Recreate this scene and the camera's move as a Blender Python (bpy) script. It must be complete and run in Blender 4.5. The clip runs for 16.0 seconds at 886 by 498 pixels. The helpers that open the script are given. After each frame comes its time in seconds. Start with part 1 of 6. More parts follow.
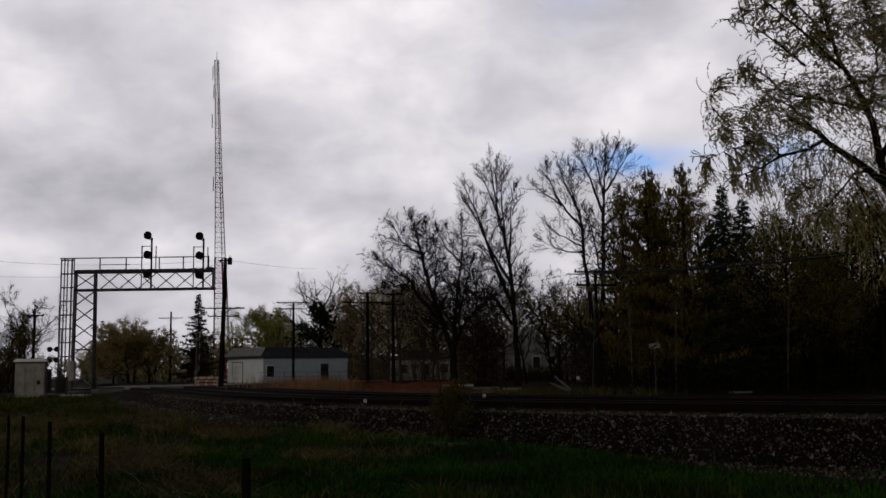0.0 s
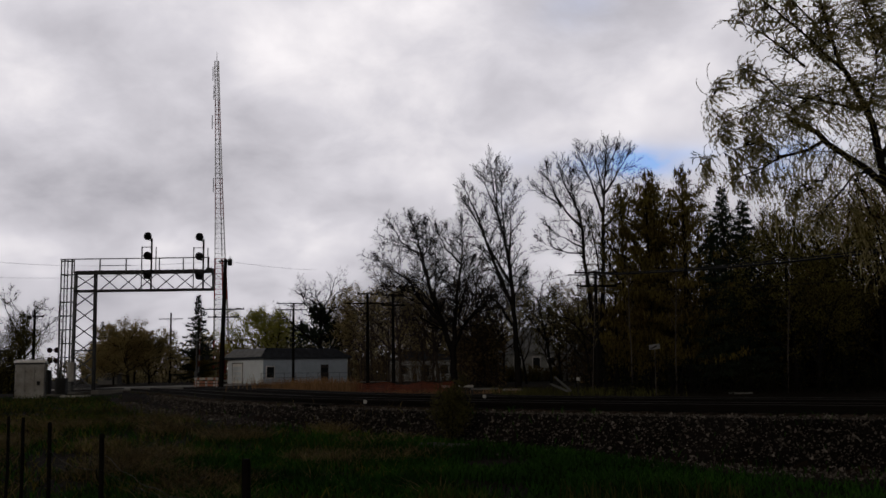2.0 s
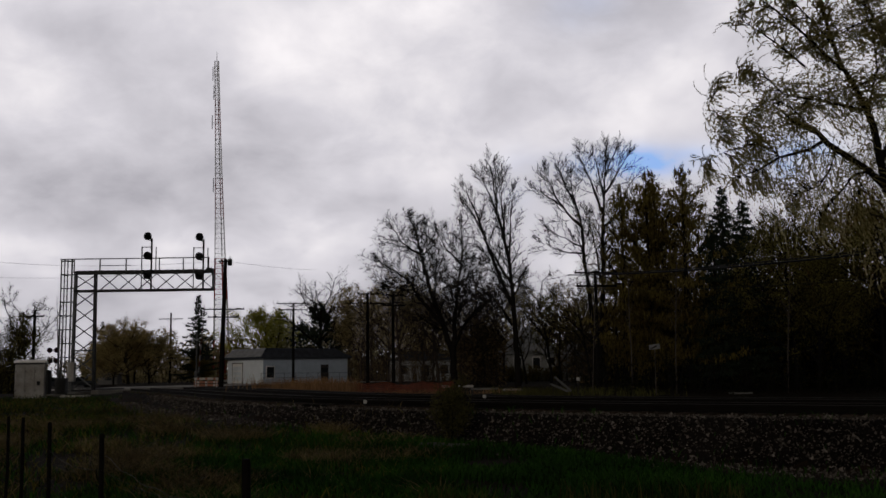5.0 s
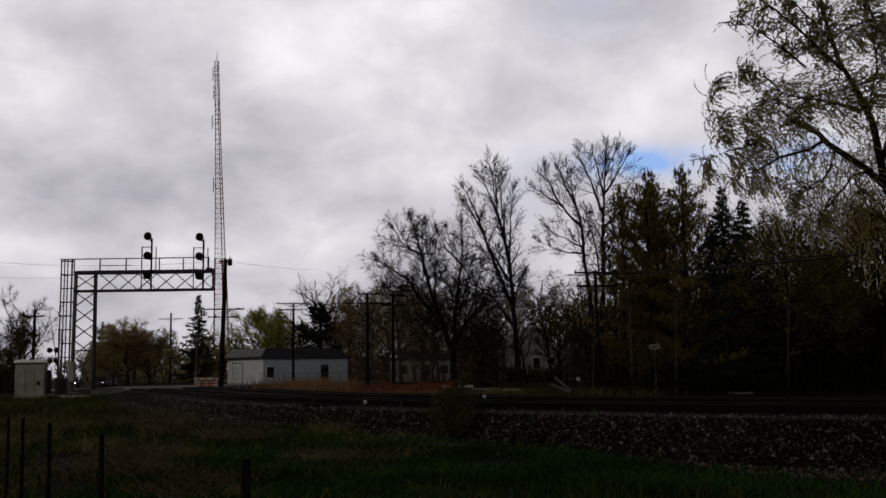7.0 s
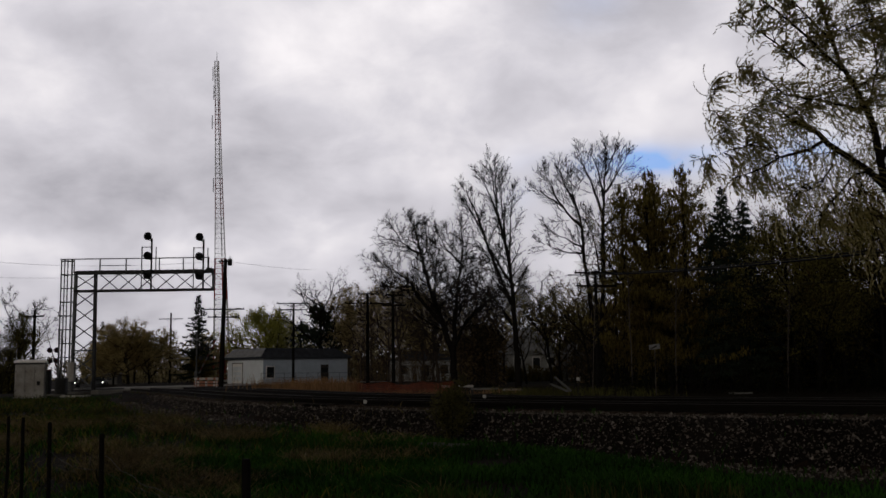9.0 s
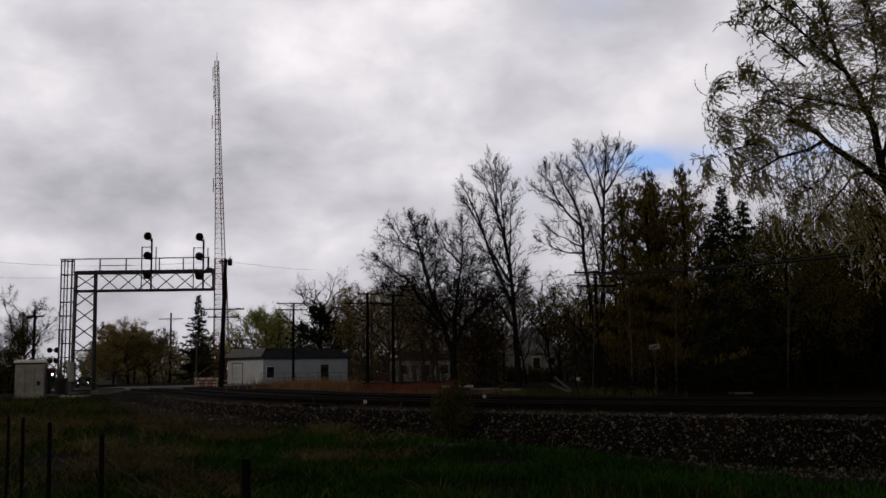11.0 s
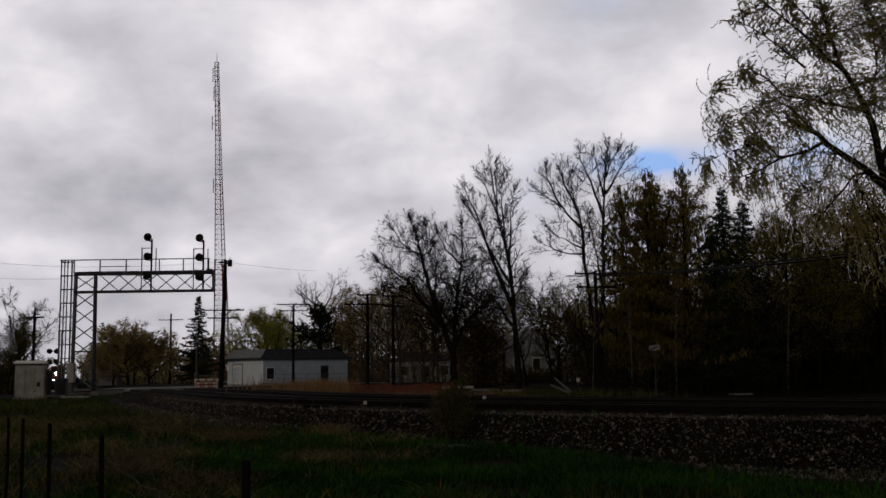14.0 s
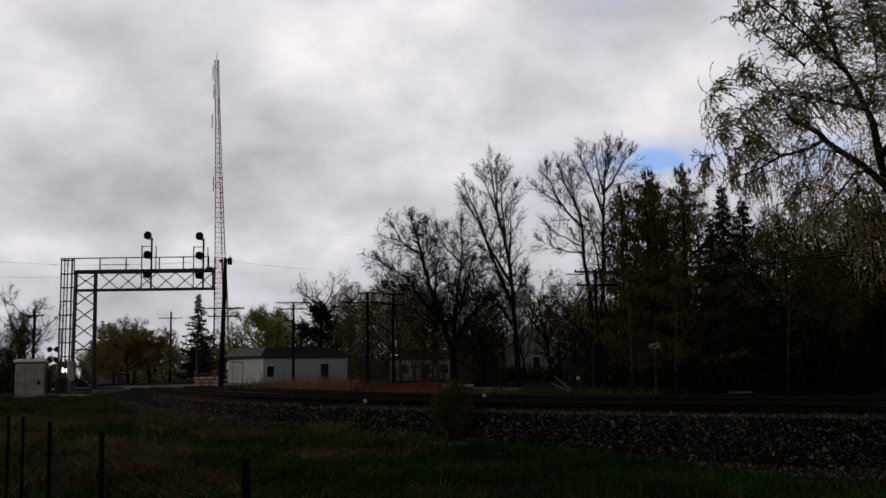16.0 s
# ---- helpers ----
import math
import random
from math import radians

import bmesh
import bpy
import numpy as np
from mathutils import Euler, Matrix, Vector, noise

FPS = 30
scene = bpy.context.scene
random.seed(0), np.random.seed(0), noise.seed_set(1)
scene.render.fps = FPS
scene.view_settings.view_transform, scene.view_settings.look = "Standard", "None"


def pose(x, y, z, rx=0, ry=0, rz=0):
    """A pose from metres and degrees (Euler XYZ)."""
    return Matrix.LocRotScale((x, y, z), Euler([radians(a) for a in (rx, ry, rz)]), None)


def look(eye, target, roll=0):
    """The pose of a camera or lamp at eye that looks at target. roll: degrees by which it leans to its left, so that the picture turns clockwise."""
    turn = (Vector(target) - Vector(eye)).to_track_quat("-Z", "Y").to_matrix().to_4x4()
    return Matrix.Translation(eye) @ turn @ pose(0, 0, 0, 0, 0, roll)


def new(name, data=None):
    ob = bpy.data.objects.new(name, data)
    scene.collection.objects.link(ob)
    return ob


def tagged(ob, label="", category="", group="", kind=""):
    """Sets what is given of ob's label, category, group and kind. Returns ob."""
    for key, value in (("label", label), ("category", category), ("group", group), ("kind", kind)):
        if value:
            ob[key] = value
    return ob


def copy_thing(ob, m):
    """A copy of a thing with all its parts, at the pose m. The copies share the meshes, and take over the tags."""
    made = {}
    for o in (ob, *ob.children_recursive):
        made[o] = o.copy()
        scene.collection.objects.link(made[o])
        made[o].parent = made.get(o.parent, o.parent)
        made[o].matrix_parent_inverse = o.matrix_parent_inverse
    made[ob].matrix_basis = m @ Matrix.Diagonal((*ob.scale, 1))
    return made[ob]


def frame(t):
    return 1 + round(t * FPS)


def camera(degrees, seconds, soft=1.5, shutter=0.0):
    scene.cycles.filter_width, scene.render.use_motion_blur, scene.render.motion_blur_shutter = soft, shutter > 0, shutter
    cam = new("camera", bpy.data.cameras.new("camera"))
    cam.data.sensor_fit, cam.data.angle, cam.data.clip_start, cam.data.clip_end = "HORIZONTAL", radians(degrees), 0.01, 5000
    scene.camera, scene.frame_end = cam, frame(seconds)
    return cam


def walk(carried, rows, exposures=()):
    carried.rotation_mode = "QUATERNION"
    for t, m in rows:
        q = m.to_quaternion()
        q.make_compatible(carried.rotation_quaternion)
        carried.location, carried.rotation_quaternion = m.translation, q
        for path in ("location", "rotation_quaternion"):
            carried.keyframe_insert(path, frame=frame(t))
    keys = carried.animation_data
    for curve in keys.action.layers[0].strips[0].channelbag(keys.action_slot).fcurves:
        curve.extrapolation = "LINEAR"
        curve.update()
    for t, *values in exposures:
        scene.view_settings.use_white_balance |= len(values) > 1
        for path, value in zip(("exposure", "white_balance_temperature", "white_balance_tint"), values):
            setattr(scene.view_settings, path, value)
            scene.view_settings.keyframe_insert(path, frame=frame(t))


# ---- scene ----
cam = camera(47.07, 16.0, soft=1.6, shutter=0.4)
EYE = (0.0, 0.0, 1.9)


def aim(up):
    """The tripod's pose, tipped up by a few hundredths of a degree where the deck under it shakes."""
    tilt = 6.995 + up
    return look(EYE, (0.0, 10.0, 1.9 + 10.0 * math.tan(radians(tilt))), -0.745)


walk(cam, [(0.0, aim(-0.05)), (0.3, aim(-0.02)), (0.6, aim(0.0)), (4.0, aim(0.0)), (9.0, aim(0.0)), (13.4, aim(0.0)), (13.8, aim(0.045)),
           (14.5, aim(0.06)), (15.0, aim(0.05)), (15.3, aim(-0.02)), (15.6, aim(-0.05)), (16.0, aim(-0.045))])

scene.view_settings.exposure = -1.2

# ---- light: an overcast spring day, its soft light from behind the viewer ----
SUN_ELEV, SUN_AZ = 16.0, 198.0
world = bpy.data.worlds.new("overcast")
scene.world = world
world.use_nodes = True
wt = world.node_tree
sky = wt.nodes.new("ShaderNodeTexSky")
sky.sky_type, sky.sun_disc = "NISHITA", False
sky.sun_elevation, sky.sun_rotation = radians(SUN_ELEV), radians(SUN_AZ)
sky.air_density, sky.dust_density, sky.ozone_density = 1.0, 4.0, 0.6
# thick cloud greys the sky's blue
grey = wt.nodes.new("ShaderNodeHueSaturation")
grey.inputs["Saturation"].default_value = 0.25
wt.links.new(sky.outputs[0], grey.inputs["Color"])
warm = wt.nodes.new("ShaderNodeMix")
warm.data_type, warm.blend_type = "RGBA", "MULTIPLY"
warm.inputs[0].default_value = 1.0
warm.inputs[7].default_value = (1.0, 0.915, 0.8, 1)
wt.links.new(grey.outputs[0], warm.inputs[6])
wt.links.new(warm.outputs[2], wt.nodes["Background"].inputs[0])
wt.nodes["Background"].inputs[1].default_value = 0.024

sun_data = bpy.data.lights.new("sun", "SUN")
sun_data.energy, sun_data.angle, sun_data.color = 0.6, radians(12), (1.0, 0.95, 0.87)
sun = new("sun", sun_data)
sa, se = radians(SUN_AZ), radians(SUN_ELEV)
sun.matrix_world = look((math.sin(sa) * math.cos(se) * 50, math.cos(sa) * math.cos(se) * 50, math.sin(se) * 50), (0, 0, 0))


# ---- materials ----
def material(name, color, rough=0.8, metal=0.0, var=0.25, scale=3.0, fine=40.0, bump=0.3, tint=None, island=0.0, each=0.0, spec=0.1, rare=0.0):
    """A surface with stains at one scale, grain at a finer one, and fine relief."""
    m = bpy.data.materials.new(name)
    m.use_nodes = True
    nt = m.node_tree
    bsdf = nt.nodes["Principled BSDF"]
    bsdf.inputs["Roughness"].default_value = rough
    bsdf.inputs["Metallic"].default_value = metal
    bsdf.inputs["Specular IOR Level"].default_value = spec
    co = nt.nodes.new("ShaderNodeTexCoord")
    n1 = nt.nodes.new("ShaderNodeTexNoise")
    n1.inputs["Scale"].default_value, n1.inputs["Detail"].default_value = scale, 5
    n2 = nt.nodes.new("ShaderNodeTexNoise")
    n2.inputs["Scale"].default_value, n2.inputs["Detail"].default_value = fine, 3
    for n in (n1, n2):
        nt.links.new(co.outputs["Object"], n.inputs["Vector"])
    ramp = nt.nodes.new("ShaderNodeValToRGB")
    tint = tint or tuple(c * (1 - var) for c in color)
    ramp.color_ramp.elements[0].position, ramp.color_ramp.elements[0].color = 0.35, (*tint, 1)
    ramp.color_ramp.elements[1].position, ramp.color_ramp.elements[1].color = 0.68, (*color, 1)
    nt.links.new(n1.outputs["Fac"], ramp.inputs[0])
    grain = nt.nodes.new("ShaderNodeMapRange")
    grain.inputs["From Min"].default_value, grain.inputs["From Max"].default_value = 0.25, 0.75
    grain.inputs["To Min"].default_value, grain.inputs["To Max"].default_value = 1 - var, 1 + var
    nt.links.new(n2.outputs["Fac"], grain.inputs["Value"])
    value = grain.outputs[0]
    if island or each:
        if island:
            src = nt.nodes.new("ShaderNodeNewGeometry").outputs["Random Per Island"]
        else:
            src = nt.nodes.new("ShaderNodeObjectInfo").outputs["Random"]
        spread = nt.nodes.new("ShaderNodeMapRange")
        amount = island or each
        spread.inputs["To Min"].default_value, spread.inputs["To Max"].default_value = 1 - amount, 1 + amount
        if rare:
            # most pieces dark, a few pale
            power = nt.nodes.new("ShaderNodeMath")
            power.operation = "POWER"
            power.inputs[1].default_value = rare
            nt.links.new(src, power.inputs[0])
            src = power.outputs[0]
        nt.links.new(src, spread.inputs["Value"])
        mul = nt.nodes.new("ShaderNodeMath")
        mul.operation = "MULTIPLY"
        nt.links.new(value, mul.inputs[0])
        nt.links.new(spread.outputs[0], mul.inputs[1])
        value = mul.outputs[0]
    mix = nt.nodes.new("ShaderNodeVectorMath")
    mix.operation = "SCALE"
    nt.links.new(ramp.outputs[0], mix.inputs[0])
    nt.links.new(value, mix.inputs["Scale"])
    nt.links.new(mix.outputs[0], bsdf.inputs["Base Color"])
    if bump:
        bn = nt.nodes.new("ShaderNodeBump")
        bn.inputs["Strength"].default_value, bn.inputs["Distance"].default_value = bump, 0.02
        nt.links.new(n2.outputs["Fac"], bn.inputs["Height"])
        nt.links.new(bn.outputs[0], bsdf.inputs["Normal"])
    return m


def leaf_material(name, color, tint, through_light=0.35, shades=0.35):
    """Thin leaves: each its own shade, with some light coming through."""
    m = material(name, color, 0.6, tint=tint, scale=0.25, fine=9.0, bump=0, island=shades, spec=0.02)
    nt = m.node_tree
    bsdf, out = nt.nodes["Principled BSDF"], nt.nodes["Material Output"]
    tr = nt.nodes.new("ShaderNodeBsdfTranslucent")
    src = bsdf.inputs["Base Color"].links[0].from_socket
    nt.links.new(src, tr.inputs["Color"])
    mx = nt.nodes.new("ShaderNodeMixShader")
    mx.inputs[0].default_value = through_light
    nt.links.new(bsdf.outputs[0], mx.inputs[1])
    nt.links.new(tr.outputs[0], mx.inputs[2])
    nt.links.new(mx.outputs[0], out.inputs[0])
    return m


def glow(name, color, strength):
    m = bpy.data.materials.new(name)
    m.use_nodes = True
    b = m.node_tree.nodes["Principled BSDF"]
    b.inputs["Base Color"].default_value = (*color, 1)
    b.inputs["Emission Color"].default_value = (*color, 1)
    b.inputs["Emission Strength"].default_value = strength
    return m


M_GALV = material("galvanised_steel", (0.1, 0.102, 0.106), 0.55, 0.5, 0.3, 1.5, 30, 0.15)
M_BLACK = material("matt_black_paint", (0.02, 0.02, 0.022), 0.7, 0, 0.3, 4, 40, 0.1)
M_DARKSTEEL = material("weathered_steel", (0.035, 0.035, 0.037), 0.6, 0.5, 0.3, 2, 40, 0.2)
# rust darkened to near black: the shade on the rail web is painted in
M_RAIL = material("shade_dark_rusty_rail", (0.008, 0.006, 0.005), 0.8, 0.0, 0.35, 2, 60, 0.3)
M_RAILHEAD = material("polished_rail_head", (0.045, 0.042, 0.042), 0.7, 0.1, 0.2, 2, 60, 0.1)
M_TIE = material("creosoted_tie", (0.055, 0.04, 0.031), 0.9, 0, 0.4, 5, 60, 0.6, each=0.35)
# the wide tone spread paints in lit stone tops and shaded gaps
M_STONE = material("crushed_ballast", (0.17, 0.148, 0.132), 0.9, 0, 0.35, 6, 50, 0.5, tint=(0.075, 0.06, 0.052), island=0.8, spec=0.1, rare=1.5)
# pole and post wood near black: the backlit silhouette is put into the colour
M_POLE = material("silhouette_pole_wood", (0.011, 0.0095, 0.009), 0.95, 0, 0.35, 3, 40, 0.5)
M_POST = material("near_black_post_wood", (0.008, 0.007, 0.0065), 0.95, 0, 0.35, 3, 40, 0.5)
M_BARK = material("grey_brown_bark", (0.065, 0.05, 0.042), 0.95, 0, 0.4, 3, 30, 0.5)
# bark this dark carries the trees' backlit look in its colour
M_BARKDARK = material("silhouette_bark", (0.012, 0.0098, 0.009), 0.95, 0, 0.4, 3, 30, 0.5)
M_WHITE = material("white_painted_siding", (0.74, 0.78, 0.84), 0.7, 0, 0.08, 1.2, 30, 0.15)
M_BLUEWHITE = material("pale_blue_block_wall", (0.38, 0.44, 0.54), 0.8, 0, 0.12, 1.5, 25, 0.3)
M_ROOF = material("dark_shingle_roof", (0.05, 0.055, 0.07), 0.9, 0, 0.35, 2, 30, 0.5)
M_ROOFGREY = material("grey_shingle_roof", (0.32, 0.325, 0.35), 0.9, 0, 0.3, 2, 30, 0.5)
M_HOUSEWALL = material("dull_white_clapboard", (0.45, 0.45, 0.45), 0.8, 0, 0.12, 1.2, 25, 0.2)
M_ROOFDULL = material("dull_grey_shingles", (0.36, 0.36, 0.38), 0.9, 0, 0.3, 2, 30, 0.5)
M_GLASS = material("dark_window_glass", (0.02, 0.023, 0.028), 0.12, 0, 0.2, 2, 20, 0.0, spec=0.5)
M_DOOR = material("dark_door_paint", (0.04, 0.035, 0.035), 0.6, 0, 0.2, 2, 30, 0.1)
M_CASE = material("aluminium_relay_case", (0.37, 0.36, 0.355), 0.6, 0.2, 0.18, 1.6, 18, 0.1, tint=(0.24, 0.222, 0.21))
M_CASETOP = material("pale_case_roof", (0.9, 0.88, 0.88), 0.5, 0.1, 0.08, 1.2, 20, 0.1)
M_REDWHITE_R = material("tower_red_paint", (0.3, 0.045, 0.035), 0.6, 0, 0.2, 1, 20, 0.1)
M_REDWHITE_W = material("tower_white_paint", (0.5, 0.5, 0.51), 0.6, 0, 0.15, 1, 20, 0.1)
M_ORANGE = material("orange_plastic_mesh", (0.25, 0.068, 0.035), 0.6, 0, 0.3, 2, 30, 0.2)
M_BARRIER = material("faded_orange_board", (0.4, 0.17, 0.11), 0.6, 0, 0.2, 2, 30, 0.1)
M_BARRIER_W = material("dull_white_board", (0.55, 0.5, 0.48), 0.6, 0, 0.2, 2, 30, 0.1)
M_ASPHALT = material("worn_asphalt", (0.38, 0.36, 0.34), 0.9, 0, 0.2, 0.6, 30, 0.3)
M_CONCRETE = material("concrete", (0.42, 0.4, 0.38), 0.9, 0, 0.2, 1.2, 30, 0.3)
M_LOCORED = material("locomotive_red_paint", (0.13, 0.02, 0.016), 0.45, 0, 0.25, 0.7, 15, 0.1)
M_MARK = material("dull_white_plate", (0.45, 0.44, 0.43), 0.7, 0, 0.2, 3, 30, 0.1)
# gate paints darkened: the arm's backlit look against the sky is in the colour
M_GATE_R = material("darkened_gate_red", (0.09, 0.02, 0.018), 0.6, 0, 0.2, 2, 30, 0.1)
M_GATE_W = material("darkened_gate_white", (0.2, 0.2, 0.205), 0.6, 0, 0.2, 2, 30, 0.1)
M_SHED = material("weathered_grey_boards", (0.15, 0.145, 0.14), 0.9, 0, 0.25, 1.5, 25, 0.3)
M_RUST = material("brown_freight_paint", (0.14, 0.055, 0.035), 0.7, 0, 0.3, 0.7, 15, 0.1)
M_CARPAINT = material("dark_car_paint", (0.04, 0.045, 0.055), 0.3, 0.2, 0.1, 1, 15, 0.0, spec=0.5)
M_TYRE = material("tyre_rubber", (0.02, 0.02, 0.02), 0.9, 0, 0.2, 4, 40, 0.3)
M_WIRE = material("black_cable", (0.015, 0.015, 0.015), 0.7, 0, 0.2, 4, 40, 0.0)
M_GLOW = glow("headlight_glow", (1.0, 0.97, 0.9), 60.0)
M_CARGLOW = glow("car_headlight_glow", (1.0, 0.95, 0.85), 9.0)
M_REDGLASS = material("red_lens", (0.05, 0.004, 0.004), 0.2, 0, 0.1, 4, 20, 0.0)
M_LEAF_BUD = leaf_material("brown_green_buds", (0.21, 0.165, 0.043), (0.095, 0.068, 0.02), 0.5, 0.55)
# brown leaves paled: some distance haze is put into the colour
M_LEAF_BROWN = leaf_material("opening_brown_leaves", (0.52, 0.41, 0.18), (0.32, 0.24, 0.1), 0.5)
M_LEAF_OLIVE = leaf_material("young_olive_leaves", (0.2, 0.18, 0.045), (0.1, 0.085, 0.024), 0.5, 0.6)
M_LEAF_RUST = leaf_material("rust_brown_young_leaves", (0.26, 0.155, 0.045), (0.12, 0.07, 0.025), 0.5, 0.55)
M_BRUSHLEAF = leaf_material("withered_brush_leaves", (0.17, 0.122, 0.064), (0.09, 0.064, 0.034), 0.4, 0.6)
# haze over the far treeline is painted into this pale leaf colour
M_LEAF_FAR = leaf_material("hazy_far_leaves", (0.36, 0.3, 0.15), (0.22, 0.18, 0.09), 0.4)
M_LEAF_YELLOW = leaf_material("yellow_green_leaves", (0.48, 0.47, 0.09), (0.3, 0.29, 0.055), 0.5)
M_NEEDLE = leaf_material("spruce_needles", (0.03, 0.042, 0.026), (0.018, 0.024, 0.016), 0.1)
# the understory's shade is put into this near-black leaf colour
M_SHADELEAF = leaf_material("shade_dark_brush_leaves", (0.014, 0.016, 0.008), (0.008, 0.009, 0.005), 0.1)
M_GRASS = leaf_material("spring_grass", (0.035, 0.095, 0.012), (0.01, 0.03, 0.005), 0.3, 0.85)
M_WEED = leaf_material("olive_yellow_weeds", (0.1, 0.1, 0.03), (0.05, 0.047, 0.015), 0.3, 0.6)
M_OLIVEGRASS = leaf_material("old_olive_grass", (0.15, 0.13, 0.026), (0.065, 0.056, 0.012), 0.3, 0.8)
M_LEAF_BUSH = leaf_material("dull_bush_leaves", (0.11, 0.1, 0.032), (0.055, 0.05, 0.018), 0.35)
M_BIRCH = material("pale_sapling_bark", (0.12, 0.1, 0.085), 0.9, 0, 0.4, 4, 30, 0.4)
M_STRAW = leaf_material("dry_straw_grass", (0.22, 0.168, 0.078), (0.1, 0.074, 0.034), 0.2, 0.8)
M_REED = leaf_material("tan_dry_weeds", (0.34, 0.20, 0.10), (0.2, 0.11, 0.055), 0.2)


# ---- geometry kit ----
class Geo:
    """Vertices and faces of one mesh part."""

    def __init__(self):
        self.v, self.f = [], []

    def add(self, verts, faces):
        n = len(self.v)
        self.v.extend(verts)
        self.f.extend(tuple(i + n for i in f) for f in faces)

    def box(self, c, s, rz=0.0, bev=0.0):
        hx, hy, hz = s[0] / 2, s[1] / 2, s[2] / 2
        ca, sa = math.cos(rz), math.sin(rz)
        if bev:
            b = min(bev, hx * 0.9, hy * 0.9, hz * 0.9)
            ring = [(-hx + b, -hy), (hx - b, -hy), (hx, -hy + b), (hx, hy - b), (hx - b, hy), (-hx + b, hy), (-hx, hy - b), (-hx, -hy + b)]
            vs = [(x, y, z) for z in (-hz + b, hz - b) for x, y in ring]
            k = 1 - b / max(hx, hy)
            vs += [(x * k, y * k, z) for z in (-hz, hz) for x, y in ring]
            fs = [(i, (i + 1) % 8, (i + 1) % 8 + 8, i + 8) for i in range(8)]
            fs += [((i + 1) % 8, i, i + 16, (i + 1) % 8 + 16) for i in range(8)] + [(i + 8, (i + 1) % 8 + 8, (i + 1) % 8 + 24, i + 24) for i in range(8)]
            fs += [tuple(range(23, 15, -1)), tuple(range(24, 32))]
        else:
            vs = [(x, y, z) for z in (-hz, hz) for x, y in ((-hx, -hy), (hx, -hy), (hx, hy), (-hx, hy))]
            fs = [(3, 2, 1, 0), (4, 5, 6, 7), (0, 1, 5, 4), (1, 2, 6, 5), (2, 3, 7, 6), (3, 0, 4, 7)]
        self.add([(c[0] + x * ca - y * sa, c[1] + x * sa + y * ca, c[2] + z) for x, y, z in vs], fs)
        return self

    def tube(self, pts, radii, n=6, cap=True):
        pts = [Vector(p) for p in pts]
        if isinstance(radii, (int, float)):
            radii = [radii] * len(pts)
        base = len(self.v)
        up = Vector((0.31, 0.17, 0.93))
        for i, p in enumerate(pts):
            d = (pts[min(i + 1, len(pts) - 1)] - pts[max(i - 1, 0)]).normalized()
            a = d.cross(up)
            if a.length < 0.2:
                a = d.cross(Vector((1, 0, 0)))
            a.normalize()
            b = d.cross(a)
            for k in range(n):
                t = 2 * math.pi * k / n
                self.v.append(tuple(p + (a * math.cos(t) + b * math.sin(t)) * radii[i]))
        for i in range(len(pts) - 1):
            for k in range(n):
                q, r = base + i * n, base + (i + 1) * n
                self.f.append((q + k, q + (k + 1) % n, r + (k + 1) % n, r + k))
        if cap:
            self.f.append(tuple(base + k for k in range(n - 1, -1, -1)))
            self.f.append(tuple(base + (len(pts) - 1) * n + k for k in range(n)))
        return self

    def bar(self, p, q, w, h=None):
        """A straight rectangular bar from p to q."""
        p, q = Vector(p), Vector(q)
        h = h or w
        d = (q - p).normalized()
        a = d.cross(Vector((0, 0, 1)))
        if a.length < 0.05:
            a = Vector((1, 0, 0))
        a.normalize()
        b = a.cross(d)
        vs = [tuple(e + a * (sx * w / 2) + b * (sz * h / 2)) for e in (p, q) for sx, sz in ((-1, -1), (1, -1), (1, 1), (-1, 1))]
        self.add(vs, [(3, 2, 1, 0), (4, 5, 6, 7), (0, 1, 5, 4), (1, 2, 6, 5), (2, 3, 7, 6), (3, 0, 4, 7)])
        return self

    def disc(self, c, d, r, thick, n=20, r2=None):
        d = Vector(d).normalized()
        c = Vector(c)
        return self.tube([c - d * thick / 2, c + d * thick / 2], [r, r if r2 is None else r2], n)

    def leaf(self, p, u, w):
        p, u, w = Vector(p), Vector(u), Vector(w)
        self.add([tuple(p - w * 0.5), tuple(p + w * 0.5), tuple(p + u + w * 0.35), tuple(p + u - w * 0.35)], [(0, 1, 2, 3)])


def part(name, g, mat, parent=None, label="", smooth=False):
    me = bpy.data.meshes.new(name)
    me.from_pydata(g.v, [], g.f)
    me.update()
    if smooth:
        me.polygons.foreach_set("use_smooth", [True] * len(me.polygons))
    me.materials.append(mat)
    ob = new(name, me)
    ob.parent = parent
    if label:
        tagged(ob, label)
    return ob


def thing(name, m, label, category, group="", kind=""):
    ob = new(name)
    ob.matrix_world = m
    return tagged(ob, label, category, group, kind)


def setting(name, g, mat, label, category, kind="structure", smooth=False):
    return tagged(part(name, g, mat, smooth=smooth), label, category, "", kind)


